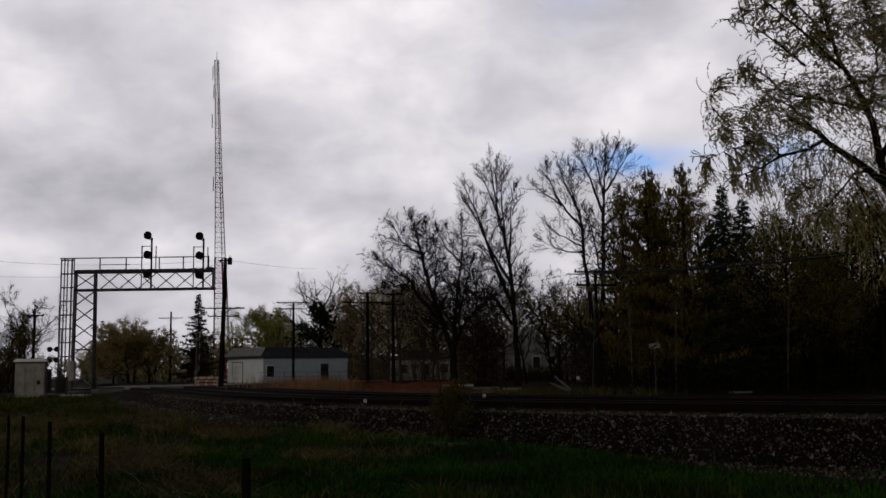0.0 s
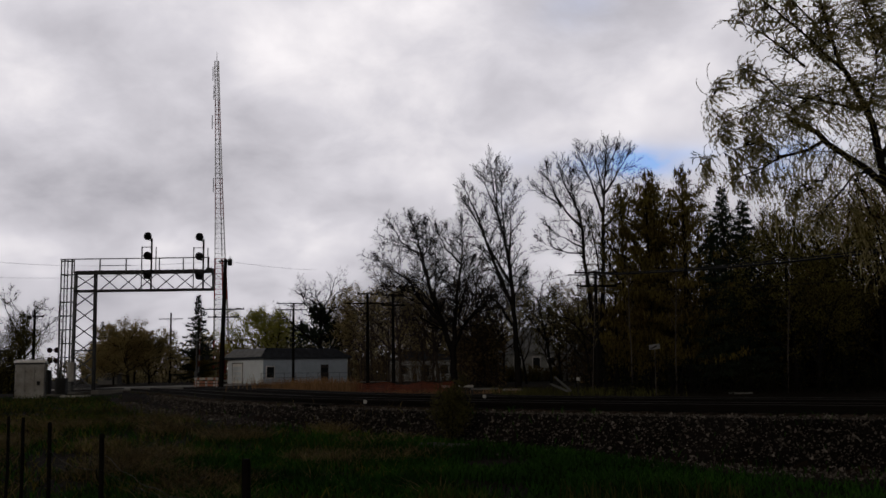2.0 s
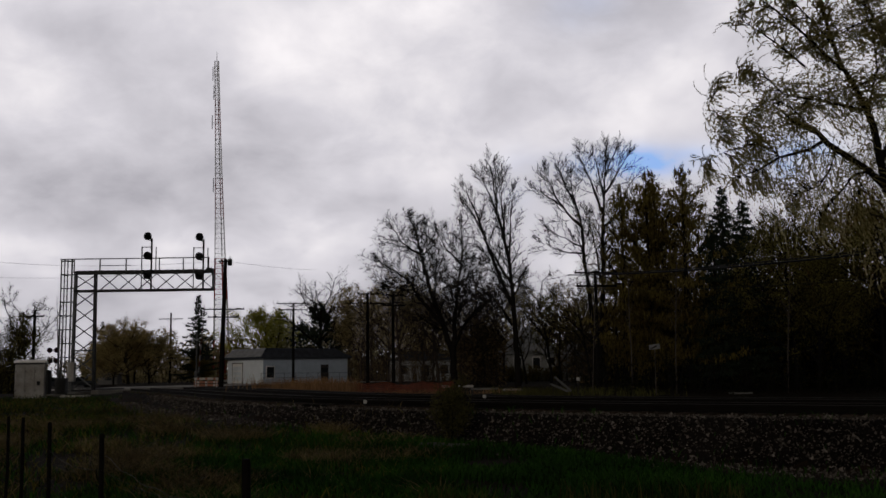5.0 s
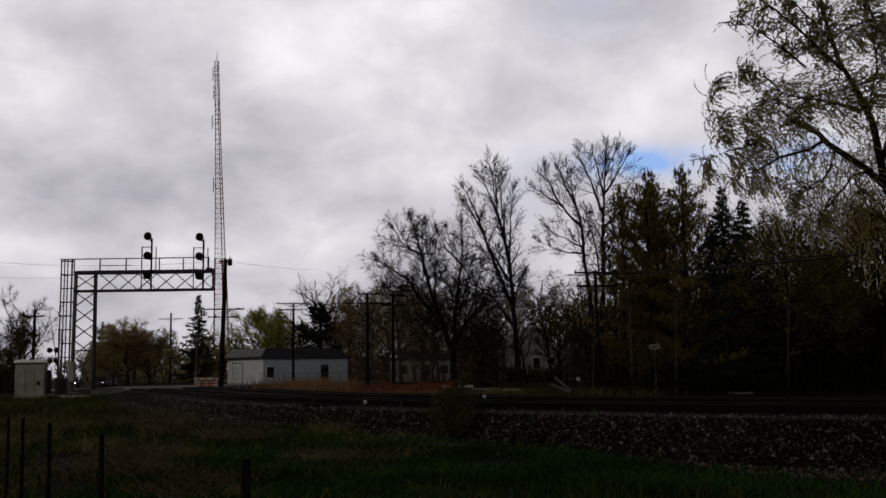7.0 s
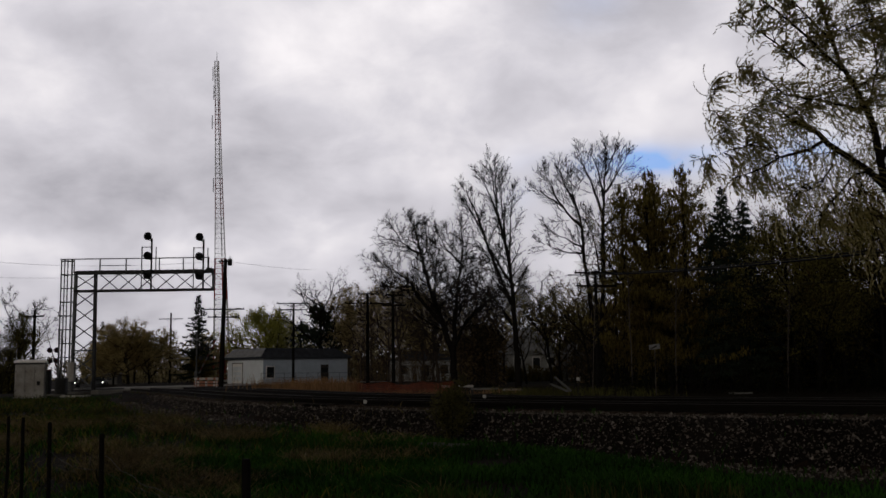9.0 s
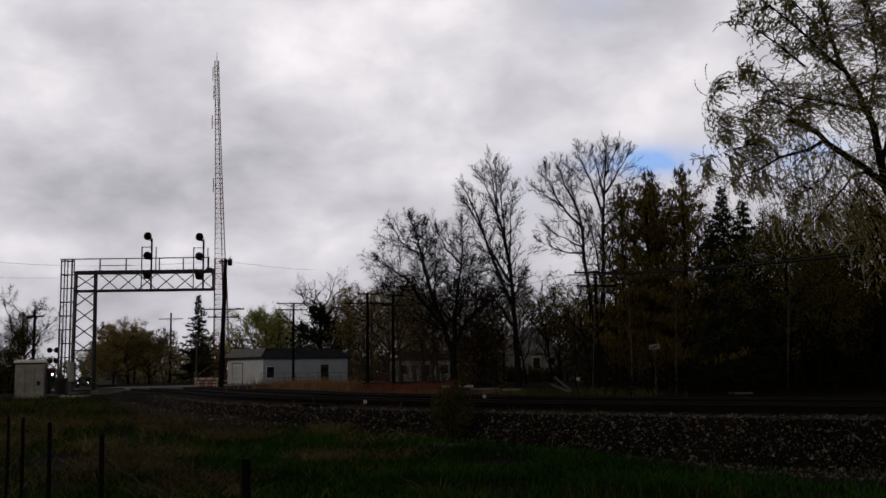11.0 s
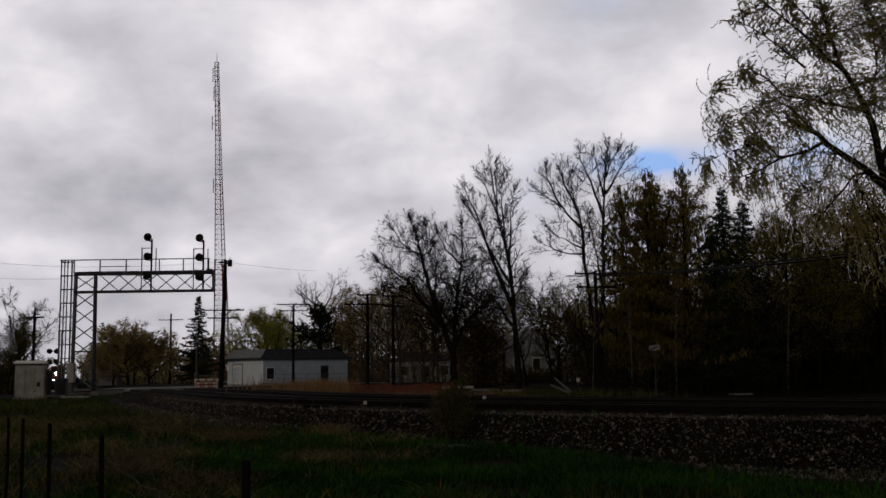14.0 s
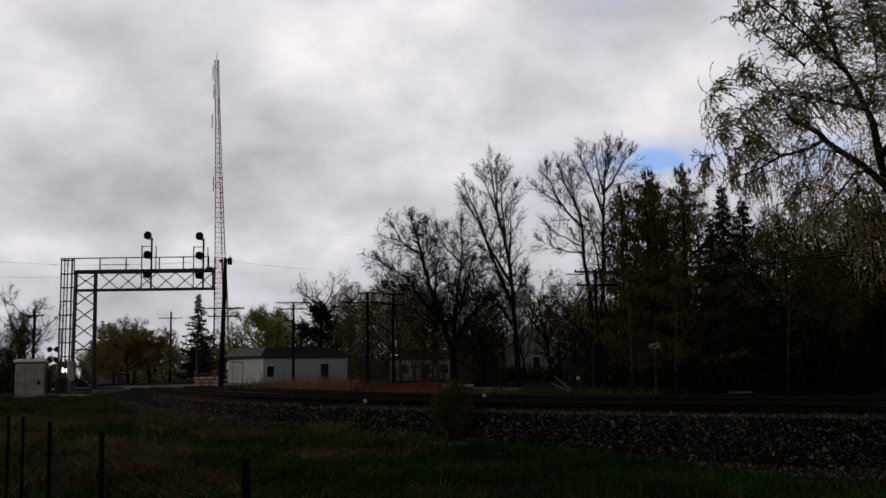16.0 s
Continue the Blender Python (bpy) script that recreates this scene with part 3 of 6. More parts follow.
def spruce(at, height, seed, label, width=0.2, sparse=1.0, needles=None, curtains=False):
    """A conifer: straight trunk, drooping whorls and tufts of needles."""
    rng = random.Random(seed)
    base = Vector((at[0], at[1], z_at(at[0], at[1]) - 0.1))
    t = thing("spruce_tree", Matrix.Translation(base), label, "tree")
    g, w, nd = Geo(), Geo(), Geo()
    g.tube([(0, 0, 0), (0.05, 0, height * 0.5), (0, 0, height)], [height * 0.014, height * 0.009, 0.02], 7)
    count = int(height * (5.0 if curtains else 7.5))
    a = rng.uniform(0, 6.283)
    for k in range(count):
        z = height * (0.1 + 0.88 * (k + rng.random()) / count)
        reach = width * height * (1 - (z / height) ** (1.9 if curtains else 1.3)) * rng.uniform(0.35 if curtains else 0.5, 1.25) + (0.35 if curtains else 0.14)
        a += 2.4 + rng.uniform(-0.6, 0.6)
        drop, lift = (rng.uniform(-0.5, 0.35), rng.uniform(0.0, 0.4)) if curtains else (rng.uniform(0.1, 0.6), rng.uniform(0.1, 0.45))
        d = Vector((math.cos(a), math.sin(a), 0))
        side = d.cross(Vector((0, 0, 1)))
        pts = [Vector((0, 0, z)) + d * (reach * s) + Vector((0, 0, reach * (-drop * s + lift * s * s))) for s in (0, 0.35, 0.7, 1.0)]
        w.tube(pts, [0.035, 0.025, 0.015, 0.006], 3, cap=False)
        for _ in range(int((34 if curtains else 22) * sparse * (0.4 + reach))):
            s = rng.uniform(0.1, 1.05)
            p = Vector((0, 0, z)) + d * (reach * s) + Vector((0, 0, reach * (-drop * s + lift * s * s))) + side * rng.gauss(0, 0.13 * reach)
            u = (d * rng.uniform(-0.1, 0.7) + side * rng.uniform(-0.8, 0.8) + Vector((0, 0, rng.uniform(-1.0, 0.35)))).normalized() * rng.uniform(0.14, 0.38)
            if curtains:
                u = Vector((rng.uniform(-0.3, 0.3), rng.uniform(-0.3, 0.3), rng.choice((-1.0, -1.0, 0.9)))).normalized() * rng.uniform(0.12, 0.4)
            nd.leaf(p, u, u.cross(rand_vec(rng)).normalized() * (rng.uniform(0.035, 0.085) if curtains else rng.uniform(0.04, 0.1)))
    part("trunk", g, M_BARKDARK, t, smooth=True)
    crown = part("crown", w, M_BARKDARK, t)
    part("foliage", nd, needles or M_NEEDLE, crown)
    return t


def thicket(name, boxes, n, seed, label, bark, leaves, leaf, high, per=10, clear=9):
    """Brush and far woods nobody could count: leaning stems with sprays of leaves."""
    rng = random.Random(seed)
    g, lf = Geo(), Geo()
    for _ in range(n):
        x0, x1, y0, y1 = rng.choice(boxes)
        x, y = rng.uniform(x0, x1), rng.uniform(y0, y1)
        h = high * rng.uniform(0.45, 1.1)
        if abs(x + 20.9 + math.tan(radians(22.7)) * (y - 72)) < clear:
            continue
        z = z_at(x, y) - 0.1
        d = Vector((rng.uniform(-0.25, 0.25), rng.uniform(-0.25, 0.25), 1))
        pts = [Vector((x, y, z)) + d * (h * s) + Vector((rng.uniform(-0.1, 0.1) * h * s, 0, 0)) for s in (0, 0.5, 1)]
        g.tube(pts, [0.008 * h + 0.01, 0.005 * h + 0.008, 0.006], 3, cap=False)
        for _ in range(5):
            s = rng.uniform(0.0, 0.95)
            q = Vector((x, y, z)) + d * (h * s)
            e = q + Vector((rng.uniform(-1, 1), rng.uniform(-1, 1), rng.uniform(0.2, 1))) * h * 0.22
            g.tube([q, e], [0.004 * h + 0.006, 0.004], 3, cap=False)
            for _ in range(per // 5):
                p = q.lerp(e, rng.random()) + rand_vec(rng) * h * 0.09
                u = rand_vec(rng) * leaf * rng.uniform(0.6, 1.5)
                lf.leaf(p, u, u.cross(rand_vec(rng)).normalized() * leaf * 0.6)
    t = thing(name, Matrix(), label, "woods", "", "stuff")
    part("stems", g, bark, t)
    part("foliage", lf, leaves, t)
    return t


class Framed:
    """A leafless tree: its main stems are laid out one by one, branches and twigs grow from them."""

    def __init__(self, label, bark, seed, reach, step, twigs, leaves=None):
        self.label, self.bark, self.reach, self.step, self.twigs, self.leaves = label, bark, reach, step, twigs, leaves
        self.rng, self.stems = random.Random(seed), []

    def stem(self, r0, r1, *pts):
        """A stem through the points, rounded off between them, from the radius r0 to r1."""
        pts = [Vector(p) for p in pts]
        if not self.stems:
            foot = pts[0]
            pts.insert(0, Vector((foot.x, foot.y, z_at(foot.x, foot.y) - 0.1)))
        ext = [pts[0] * 2 - pts[1]] + pts + [pts[-1] * 2 - pts[-2]]
        line = []
        for i in range(1, len(ext) - 2):
            a, b, c, d = ext[i - 1:i + 3]
            for k in range(4):
                t = k / 4
                line.append(0.5 * ((2 * b) + (c - a) * t + (2 * a - 5 * b + 4 * c - d) * t * t + (3 * b - a - 3 * c + d) * t ** 3))
        line = line[:-1]
        line = [p + rand_vec(self.rng) * 0.06 for p in line]
        self.stems.append((line, r0, r1))

    def finish(self):
        rng, out = self.rng, []
        base = self.stems[0][0][0].copy()
        t = thing("tree", Matrix.Translation(base), self.label, "tree")
        wood, twigs, buds = Geo(), Geo(), Geo()
        for k, (line, r0, r1) in enumerate(self.stems):
            n = len(line) - 1
            wood.tube([p - base for p in line], [1.2 * (r0 + (r1 - r0) * (i / n) ** 0.8) for i in range(n + 1)], 7 if k == 0 else 5, cap=False)
            length = sum((line[i + 1] - line[i]).length for i in range(n))
            first = 0.4 if k == 0 else 0.12
            count = int(length * (1 - first) / self.step)
            turn = rng.uniform(0, 6.28)
            for j in range(count + 3):
                f = min(first + (1 - first) * (j + rng.random()) / max(count, 1), 0.999)
                i = min(int(f * n), n - 1)
                p = line[i].lerp(line[i + 1], f * n - i)
                d = (line[i + 1] - line[i]).normalized()
                side = d.cross(Vector((0.2, 1, 0.1))).normalized()
                turn += 2.4 + rng.uniform(-0.5, 0.5)
                ang = radians(rng.uniform(25, 65) if j < count else rng.uniform(5, 25))
                nd = d * math.cos(ang) + (Matrix.Rotation(turn, 3, d) @ side) * math.sin(ang)
                r = max((r0 + (r1 - r0) * f) * 0.4, self.twigs["thin"] * 1.4)
                grow(rng, out, p - base, nd, self.reach * rng.uniform(0.5, 1.25) * (1.2 - 0.75 * f), r, 1, self.twigs)
        for pts, rad, level in out:
            if level >= self.twigs["levels"]:
                pts, rad = [pts[0], pts[-1]], [rad[0], rad[-1]]
            twigs.tube(pts, rad, 3, cap=False)
            if self.leaves and level >= self.twigs["levels"] and rng.random() < self.leaves[1]:
                u = rand_vec(rng) * rng.uniform(0.05, 0.11)
                buds.leaf(pts[-1], u, u.cross(rand_vec(rng)).normalized() * 0.05)
        part("trunk", wood, self.bark, t, smooth=True)
        crown = part("crown", twigs, self.bark, t)
        swaying.append((crown, rng.uniform(0.15, 0.3), rng.uniform(0, 6.28)))
        if buds.f:
            part("foliage", buds, self.leaves[0], crown, "last withered leaves")
        return t


BUSHY = {"levels": 3, "kids": [0, 9, 5], "angle": [0, 46, 44], "ratio": [0, 0.46, 0.55], "rise": [0, 0.07, 0.05], "from": [0.1, 0.12, 0.1], "wander": 0.2, "thin": 0.019}
WISPY = {"levels": 3, "kids": [0, 8, 4], "angle": [0, 36, 38], "ratio": [0, 0.42, 0.5], "rise": [0, 0.09, 0.06], "from": [0.1, 0.15, 0.15], "wander": 0.13, "thin": 0.016}

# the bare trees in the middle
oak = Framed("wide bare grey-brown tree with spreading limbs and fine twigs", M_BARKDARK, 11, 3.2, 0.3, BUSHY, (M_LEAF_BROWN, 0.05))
oak.stem(0.34, 0.05, (0.8, 90.0, 1.6), (0.7, 90.0, 3.7), (-0.2, 90.0, 6.5), (-1.5, 90.0, 10.5), (-2.1, 90.0, 13.0), (-2.4, 90.0, 14.3), (-3.3, 90.0, 16.6))
oak.stem(0.12, 0.03, (-2.1, 90.0, 12.5), (-3.0, 89.4, 13.0), (-3.8, 88.9, 13.7), (-4.6, 88.3, 15.4))
oak.stem(0.17, 0.03, (-0.1, 90.0, 6.2), (-2.2, 89.7, 8.6), (-2.9, 89.3, 9.9), (-4.7, 89.0, 11.2), (-6.6, 88.6, 12.2))
oak.stem(0.08, 0.02, (-2.9, 89.3, 9.9), (-4.0, 90.2, 9.6), (-5.7, 91.0, 9.9))
oak.stem(0.22, 0.03, (0.8, 90.0, 3.7), (1.0, 89.6, 6.9), (1.4, 89.2, 10.4), (1.7, 88.7, 13.3), (1.6, 88.3, 16.2))
oak.stem(0.10, 0.02, (1.6, 89.2, 11.5), (0.1, 89.8, 13.2), (-0.8, 90.4, 15.4))
oak.stem(0.15, 0.04, (0.8, 90.0, 4.2), (2.2, 89.6, 6.7), (3.7, 89.2, 8.1), (4.9, 88.9, 8.8))
oak.stem(0.10, 0.02, (1.2, 89.6, 6.9), (2.1, 90.4, 10.0), (3.0, 91.2, 13.6))
oak.stem(0.10, 0.02, (-0.8, 89.7, 8.4), (-0.6, 90.4, 11.5), (-0.9, 91.1, 14.7))
oak.stem(0.08, 0.02, (-1.8, 90.0, 11.8), (-1.4, 89.4, 13.4), (-1.7, 88.8, 15.9))
oak.finish()
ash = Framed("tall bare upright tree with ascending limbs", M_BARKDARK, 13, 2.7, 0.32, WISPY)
ash.stem(0.28, 0.03, (6.2, 86.0, 2.1), (6.0, 86.0, 5.2), (5.8, 86.0, 9.0), (5.5, 86.0, 11.9), (4.9, 86.0, 14.6), (4.3, 86.0, 18.3), (3.9, 86.0, 21.0))
ash.stem(0.10, 0.02, (5.4, 86.0, 12.4), (5.0, 85.3, 16.5), (5.3, 84.5, 19.7))
ash.stem(0.08, 0.02, (5.6, 86.0, 11.0), (5.9, 86.7, 15.5), (6.4, 87.4, 19.0))
ash.stem(0.18, 0.03, (5.8, 86.0, 7.6), (4.6, 85.8, 10.5), (3.4, 85.6, 13.9), (2.4, 85.4, 16.5), (1.4, 85.2, 18.3))
ash.stem(0.12, 0.03, (5.8, 86.0, 9.3), (4.0, 85.7, 12.4), (2.5, 85.4, 15.5), (1.5, 85.1, 16.7))
ash.stem(0.12, 0.03, (5.8, 86.0, 5.9), (4.6, 85.5, 7.6), (3.1, 85.0, 9.0), (1.9, 84.6, 10.5))
ash.stem(0.07, 0.02, (4.9, 86.0, 14.6), (3.9, 86.5, 17.7), (2.7, 87.1, 19.6))
ash.stem(0.06, 0.02, (5.8, 86.0, 9.0), (6.4, 86.7, 9.7), (7.5, 87.3, 10.6))
ash.stem(0.06, 0.02, (4.7, 85.3, 16.2), (4.6, 85.8, 18.3), (4.6, 86.3, 20.3))
ash.finish()
elm = Framed("bare tree with long limbs reaching to one side", M_BARKDARK, 15, 2.8, 0.33, WISPY)
elm.stem(0.20, 0.03, (11.7, 80.0, 1.8), (11.6, 80.0, 7.1), (11.1, 80.0, 11.4), (11.1, 80.0, 13.4), (10.3, 80.0, 15.7), (9.6, 80.0, 17.3), (9.4, 80.0, 18.6))
elm.stem(0.11, 0.02, (11.1, 80.0, 13.3), (9.6, 80.5, 15.1), (8.7, 81.0, 17.1), (8.3, 81.6, 18.8))
elm.stem(0.07, 0.02, (9.6, 80.5, 15.1), (8.2, 79.8, 15.9), (7.0, 79.0, 16.7))
elm.stem(0.08, 0.02, (11.1, 80.0, 11.6), (9.7, 79.7, 12.4), (7.6, 79.3, 13.4))
elm.stem(0.07, 0.02, (11.1, 80.0, 11.2), (9.0, 80.4, 11.6), (7.4, 80.8, 12.7))
elm.stem(0.07, 0.02, (10.7, 80.0, 14.7), (10.4, 80.7, 16.8), (10.7, 81.4, 18.0))
elm.finish()
poplar = Framed("tall bare tree with an open twiggy crown", M_BARKDARK, 16, 2.5, 0.32, WISPY)
poplar.stem(0.24, 0.03, (11.9, 78.5, 1.8), (12.4, 78.5, 9.6), (12.5, 78.5, 13.6), (12.8, 78.5, 17.7), (13.0, 78.5, 20.3))
poplar.stem(0.11, 0.02, (12.6, 78.5, 13.9), (11.8, 78.8, 16.4), (11.1, 79.2, 18.5), (10.8, 79.5, 19.6))
poplar.stem(0.08, 0.02, (12.7, 78.8, 15.7), (12.3, 79.4, 18.1), (12.1, 80.0, 19.7))
poplar.stem(0.08, 0.02, (12.8, 78.5, 17.2), (13.5, 79.1, 18.7), (14.2, 79.7, 19.8))
poplar.stem(0.08, 0.02, (12.6, 78.5, 13.2), (14.1, 79.1, 14.6), (14.5, 79.8, 15.8))
poplar.stem(0.09, 0.02, (12.8, 78.8, 15.9), (13.9, 78.1, 17.6), (14.7, 77.4, 19.1))
poplar.stem(0.08, 0.02, (12.2, 78.5, 8.8), (11.5, 77.8, 12.7), (10.8, 77.2, 14.4))
poplar.finish()
for k, (x, y, h) in enumerate([(3.4, 102, 14.2), (-0.6, 104, 12.4), (6.2, 108, 12.0)]):
    tree((x, y), h, SPREADING_LOW, 17 + k, "bare twiggy tree standing behind larger ones", M_BARK, girth=0.014, trunk_share=0.45, group="bare trees in the second row")
tree((-4.2, 98), 12.5, SPREADING_LOW, 12, "bare spreading tree beside a wider one", M_BARK, M_LEAF_BROWN, 2, 0.07, girth=0.013, trunk_share=0.42)
TWIGGY = {"levels": 4, "kids": [9, 6, 5, 3], "angle": [44, 42, 42, 42], "ratio": [0.7, 0.5, 0.5, 0.5], "rise": [0.02, 0.06, 0.04, 0.02], "from": [0.2, 0.2, 0.2], "wander": 0.2, "thin": 0.018}
for k, (x, y, h) in enumerate([(15.0, 104, 9.5), (15.8, 112, 12.0), (17.6, 104, 9.0), (3.2, 110, 10.5), (-1.2, 106, 10.0), (-6.4, 116, 10.5), (-10.5, 128, 10.0), (5.0, 125, 12.5), (15.5, 120, 13.5), (18.4, 122, 14.5), (1.6, 124, 12.5), (-2.4, 122, 11.0)]):
    tree((x, y), h, TWIGGY, 130 + k, "small twiggy bare tree among brush", M_BARK, M_LEAF_BUD, 2, 0.07, girth=0.013, trunk_share=0.45, group="small bare trees")
tree((11.2, 100), 9.2, ROUND, 145, "small tree in young olive leaf beside the white house", M_BARKDARK, M_LEAF_OLIVE, 14, 0.08, girth=0.014, trunk_share=0.6, spread=0.5)
for k, (x, y, h) in enumerate([(12.6, 88, 9.5), (14.4, 86, 11.8), (9.9, 95, 11.4), (8.3, 104, 10.2)]):
    tree((x, y), h, TWIGGY, 146 + k, "small twiggy tree in bud at the wood's corner", M_BARKDARK, M_LEAF_BUD, 4, 0.075, girth=0.013, trunk_share=0.5, group="small budding trees")
for k, (x, y, h) in enumerate([(8.0, 150, 12.5), (13.0, 154, 14.5), (4.0, 148, 11.5), (17.5, 146, 13.0), (0.5, 152, 12.5), (10.5, 147, 12.0), (20.5, 150, 14.5), (15.2, 143, 11.5), (23.5, 152, 15.0)]):
    tree((x, y), h, ROUND, 170 + k, "brown half-bare tree behind the houses", M_BARK, M_LEAF_BROWN, 8, 0.11, girth=0.014, trunk_share=0.6, group="half-bare trees behind the houses", spread=0.5)
# the wood
for k, (x, y, h, lean) in enumerate([(15.6, 77, 16.4, 0.02), (17.4, 78, 16.6, 0.0), (20.8, 80, 16.2, 0.0), (16.6, 81, 16.5, 0.0), (19.4, 84, 17.0, 0.0)]):
    tree((x, y), h, ROUND, 30 + k, "tree in brown-green bud at the wood's edge", M_BARKDARK, M_LEAF_BUD, 20, 0.08, girth=0.013, lean=(lean, 0), trunk_share=0.85, group="budding trees of the wood", droop=0.8, spread=0.5)
spruce((15.0, 74), 16.3, 44, "tall brown-green conifer with hanging curtains of twigs", 0.19, 1.2, M_LEAF_BUD, True)
spruce((13.6, 76.5), 15.6, 48, "ragged brown-green conifer among budding trees", 0.17, 1.1, M_LEAF_BUD, True)
spruce((16.0, 76), 15.9, 49, "brown-green conifer half hidden among others", 0.19, 1.3, M_LEAF_BUD, True)
spruce((17.2, 72), 16.2, 45, "brown-green conifer with drooping tiered boughs", 0.22, 1.1, M_LEAF_BUD, True)
spruce((20.3, 73), 15.0, 41, "dark spruce at the edge of the wood", 0.2, 1.8)
spruce((21.0, 70.5), 13.5, 42, "dark spruce with ragged boughs in the wood", 0.2, 1.8)
spruce((19.0, 71), 12.2, 43, "smaller dark spruce under taller trees", 0.22, 1.8)
for k, (x, y, h) in enumerate([(23.0, 67, 13.2), (27.4, 70, 16.5), (30.5, 72, 17.0), (25.8, 60, 11.0), (22.6, 62, 10.0), (28.5, 80, 16.5), (33.5, 76, 18.0), (29.0, 66, 13.5), (25.2, 75, 13.6), (28.0, 84, 15.5)]):
    tree((x, y), h, ROUND, 50 + k, "tree with rust-brown young leaves" if x > 28 else "tree with young olive-yellow leaves hanging in strands", M_BARKDARK, M_LEAF_RUST if x > 28 else M_LEAF_OLIVE, 21, 0.08, girth=0.013, trunk_share=0.8, group="leafing trees of the wood", droop=1.6, spread=0.55)
thicket("woods", [(16, 40, 86, 120), (14.5, 38, 76, 90)], 1150, 60, "dense dark spring wood behind the railway", M_BARKDARK, M_LEAF_BUD, 0.2, 8.6, 50)
thicket("woods", [(24, 40, 78, 100)], 300, 67, "taller budding wood behind leafing trees", M_BARKDARK, M_LEAF_RUST, 0.16, 11.5, 50)
# this brush takes the leaf colour with the wood's shade in it
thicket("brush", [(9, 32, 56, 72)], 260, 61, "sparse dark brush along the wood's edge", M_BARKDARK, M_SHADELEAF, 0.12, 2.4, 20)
thicket("brush", [(1.5, 5.5, 98, 120), (-14, 7, 147, 158), (2, 26, 140, 158), (13, 22, 100, 122)], 700, 62, "leafless brown brush below the bare trees", M_BARK, M_BRUSHLEAF, 0.25, 6.5, 40)
thicket("brush", [(-10, 2.5, 124, 136)], 120, 68, "thin leafless brush before the low house", M_BARK, M_BRUSHLEAF, 0.14, 4.2, 30)
thicket("brush", [(4.5, 13.5, 116, 122)], 260, 64, "low leafless hedge before the white house", M_BARKDARK, M_LEAF_BUD, 0.14, 1.8, 25)
thicket("far_woods", [(-420, -150, 600, 650)], 300, 65, "distant grey-brown woods at the end of the line", M_BARKDARK, M_LEAF_BUD, 0.9, 15.0, 60)
thicket("far_woods", [(-110, 60, 215, 260), (-75, 20, 172, 205)], 1300, 63, "distant brown-green treeline", M_BARKDARK, M_LEAF_FAR, 0.46, 9.0, 40)
# beyond the crossing and the workshop
thicket("brush", [(-76, -62, 196, 225)], 170, 66, "tangled olive brush beside the line beyond the crossing", M_BARKDARK, M_LEAF_FAR, 0.3, 6.5, 40, 4)
tree((-43.2, 140), 9.6, DOME, 79, "round-topped brown-green tree beyond the crossing", M_BARKDARK, M_LEAF_BROWN, 30, 0.11, girth=0.02, trunk_share=0.5, spread=0.6)
tree((-46.2, 143), 7.6, DOME, 71, "broad brown-green tree beyond the crossing", M_BARKDARK, M_LEAF_BROWN, 22, 0.12, girth=0.02, trunk_share=0.55, spread=0.5)
tree((-41.5, 144), 8.0, DOME, 72, "low brown-green tree beyond the crossing", M_BARKDARK, M_LEAF_BROWN, 22, 0.12, girth=0.02, trunk_share=0.55, spread=0.5)
tree((-36.0, 150), 4.2, ROUND, 78, "low dark tree beyond the crossing", M_BARKDARK, M_LEAF_BUD, 16, 0.14, girth=0.02, trunk_share=0.55, spread=0.5)
spruce((-51.3, 153), 9.6, 77, "small dark spruce beside the round-topped tree", 0.14, 1.6)
spruce((-36.2, 150), 13.2, 73, "slim ragged spruce beyond the crossing", 0.24, 2.6)
tree((-29.8, 170), 13.0, DOME, 74, "fresh yellow-green tree behind the workshop", M_BARKDARK, M_LEAF_YELLOW, 46, 0.13, girth=0.018, trunk_share=0.6, spread=0.8)
tree((-18.4, 150), 17.0, SPREADING_LOW, 75, "dead-topped tree with bare broken limbs", M_BARKDARK, girth=0.02, trunk_share=0.5)
tree((-18.0, 152), 11.5, ROUND, 76, "ivy-dark tree below a dead top", M_BARKDARK, M_NEEDLE, 8, 0.3, girth=0.018, trunk_share=0.7, spread=0.7)
for k, (x, y, h) in enumerate([(-14.0, 150, 13.0), (-10.4, 146, 14.2), (-6.6, 150, 14.0), (-2.4, 140, 13.0), (-12.2, 156, 14.5), (-8.4, 158, 15.0), (-4.2, 156, 15.0), (-16.0, 160, 14.0)]):
    tree((x, y), h, ROUND, 80 + k, "brownish half-bare tree behind the poles", M_BARK, M_LEAF_BROWN, 20, 0.11, girth=0.013, trunk_share=0.6, group="half-bare trees", spread=0.6)
tree((-37.6, 92), 9.8, TWIGGY, 90, "half-bare twiggy tree beside the relay case", M_BARKDARK, M_LEAF_OLIVE, 3, 0.05, girth=0.014, trunk_share=0.5)
tree((-38.4, 91), 7.6, DOME, 91, "brushy olive tree beside the relay case", M_BARKDARK, M_LEAF_OLIVE, 30, 0.06, girth=0.012, trunk_share=0.5, spread=0.6)
thicket("brush", [(-41, -36.8, 86, 95)], 130, 93, "tall tangled olive brush behind the relay case", M_BARKDARK, M_LEAF_OLIVE, 0.1, 4.6, 70, 3.8)
thicket("brush", [(-34, -27.6, 50, 64), (-48, -36, 80, 95)], 220, 92, "tangled olive brush beside the relay case", M_BARKDARK, M_LEAF_OLIVE, 0.12, 2.2, 25)


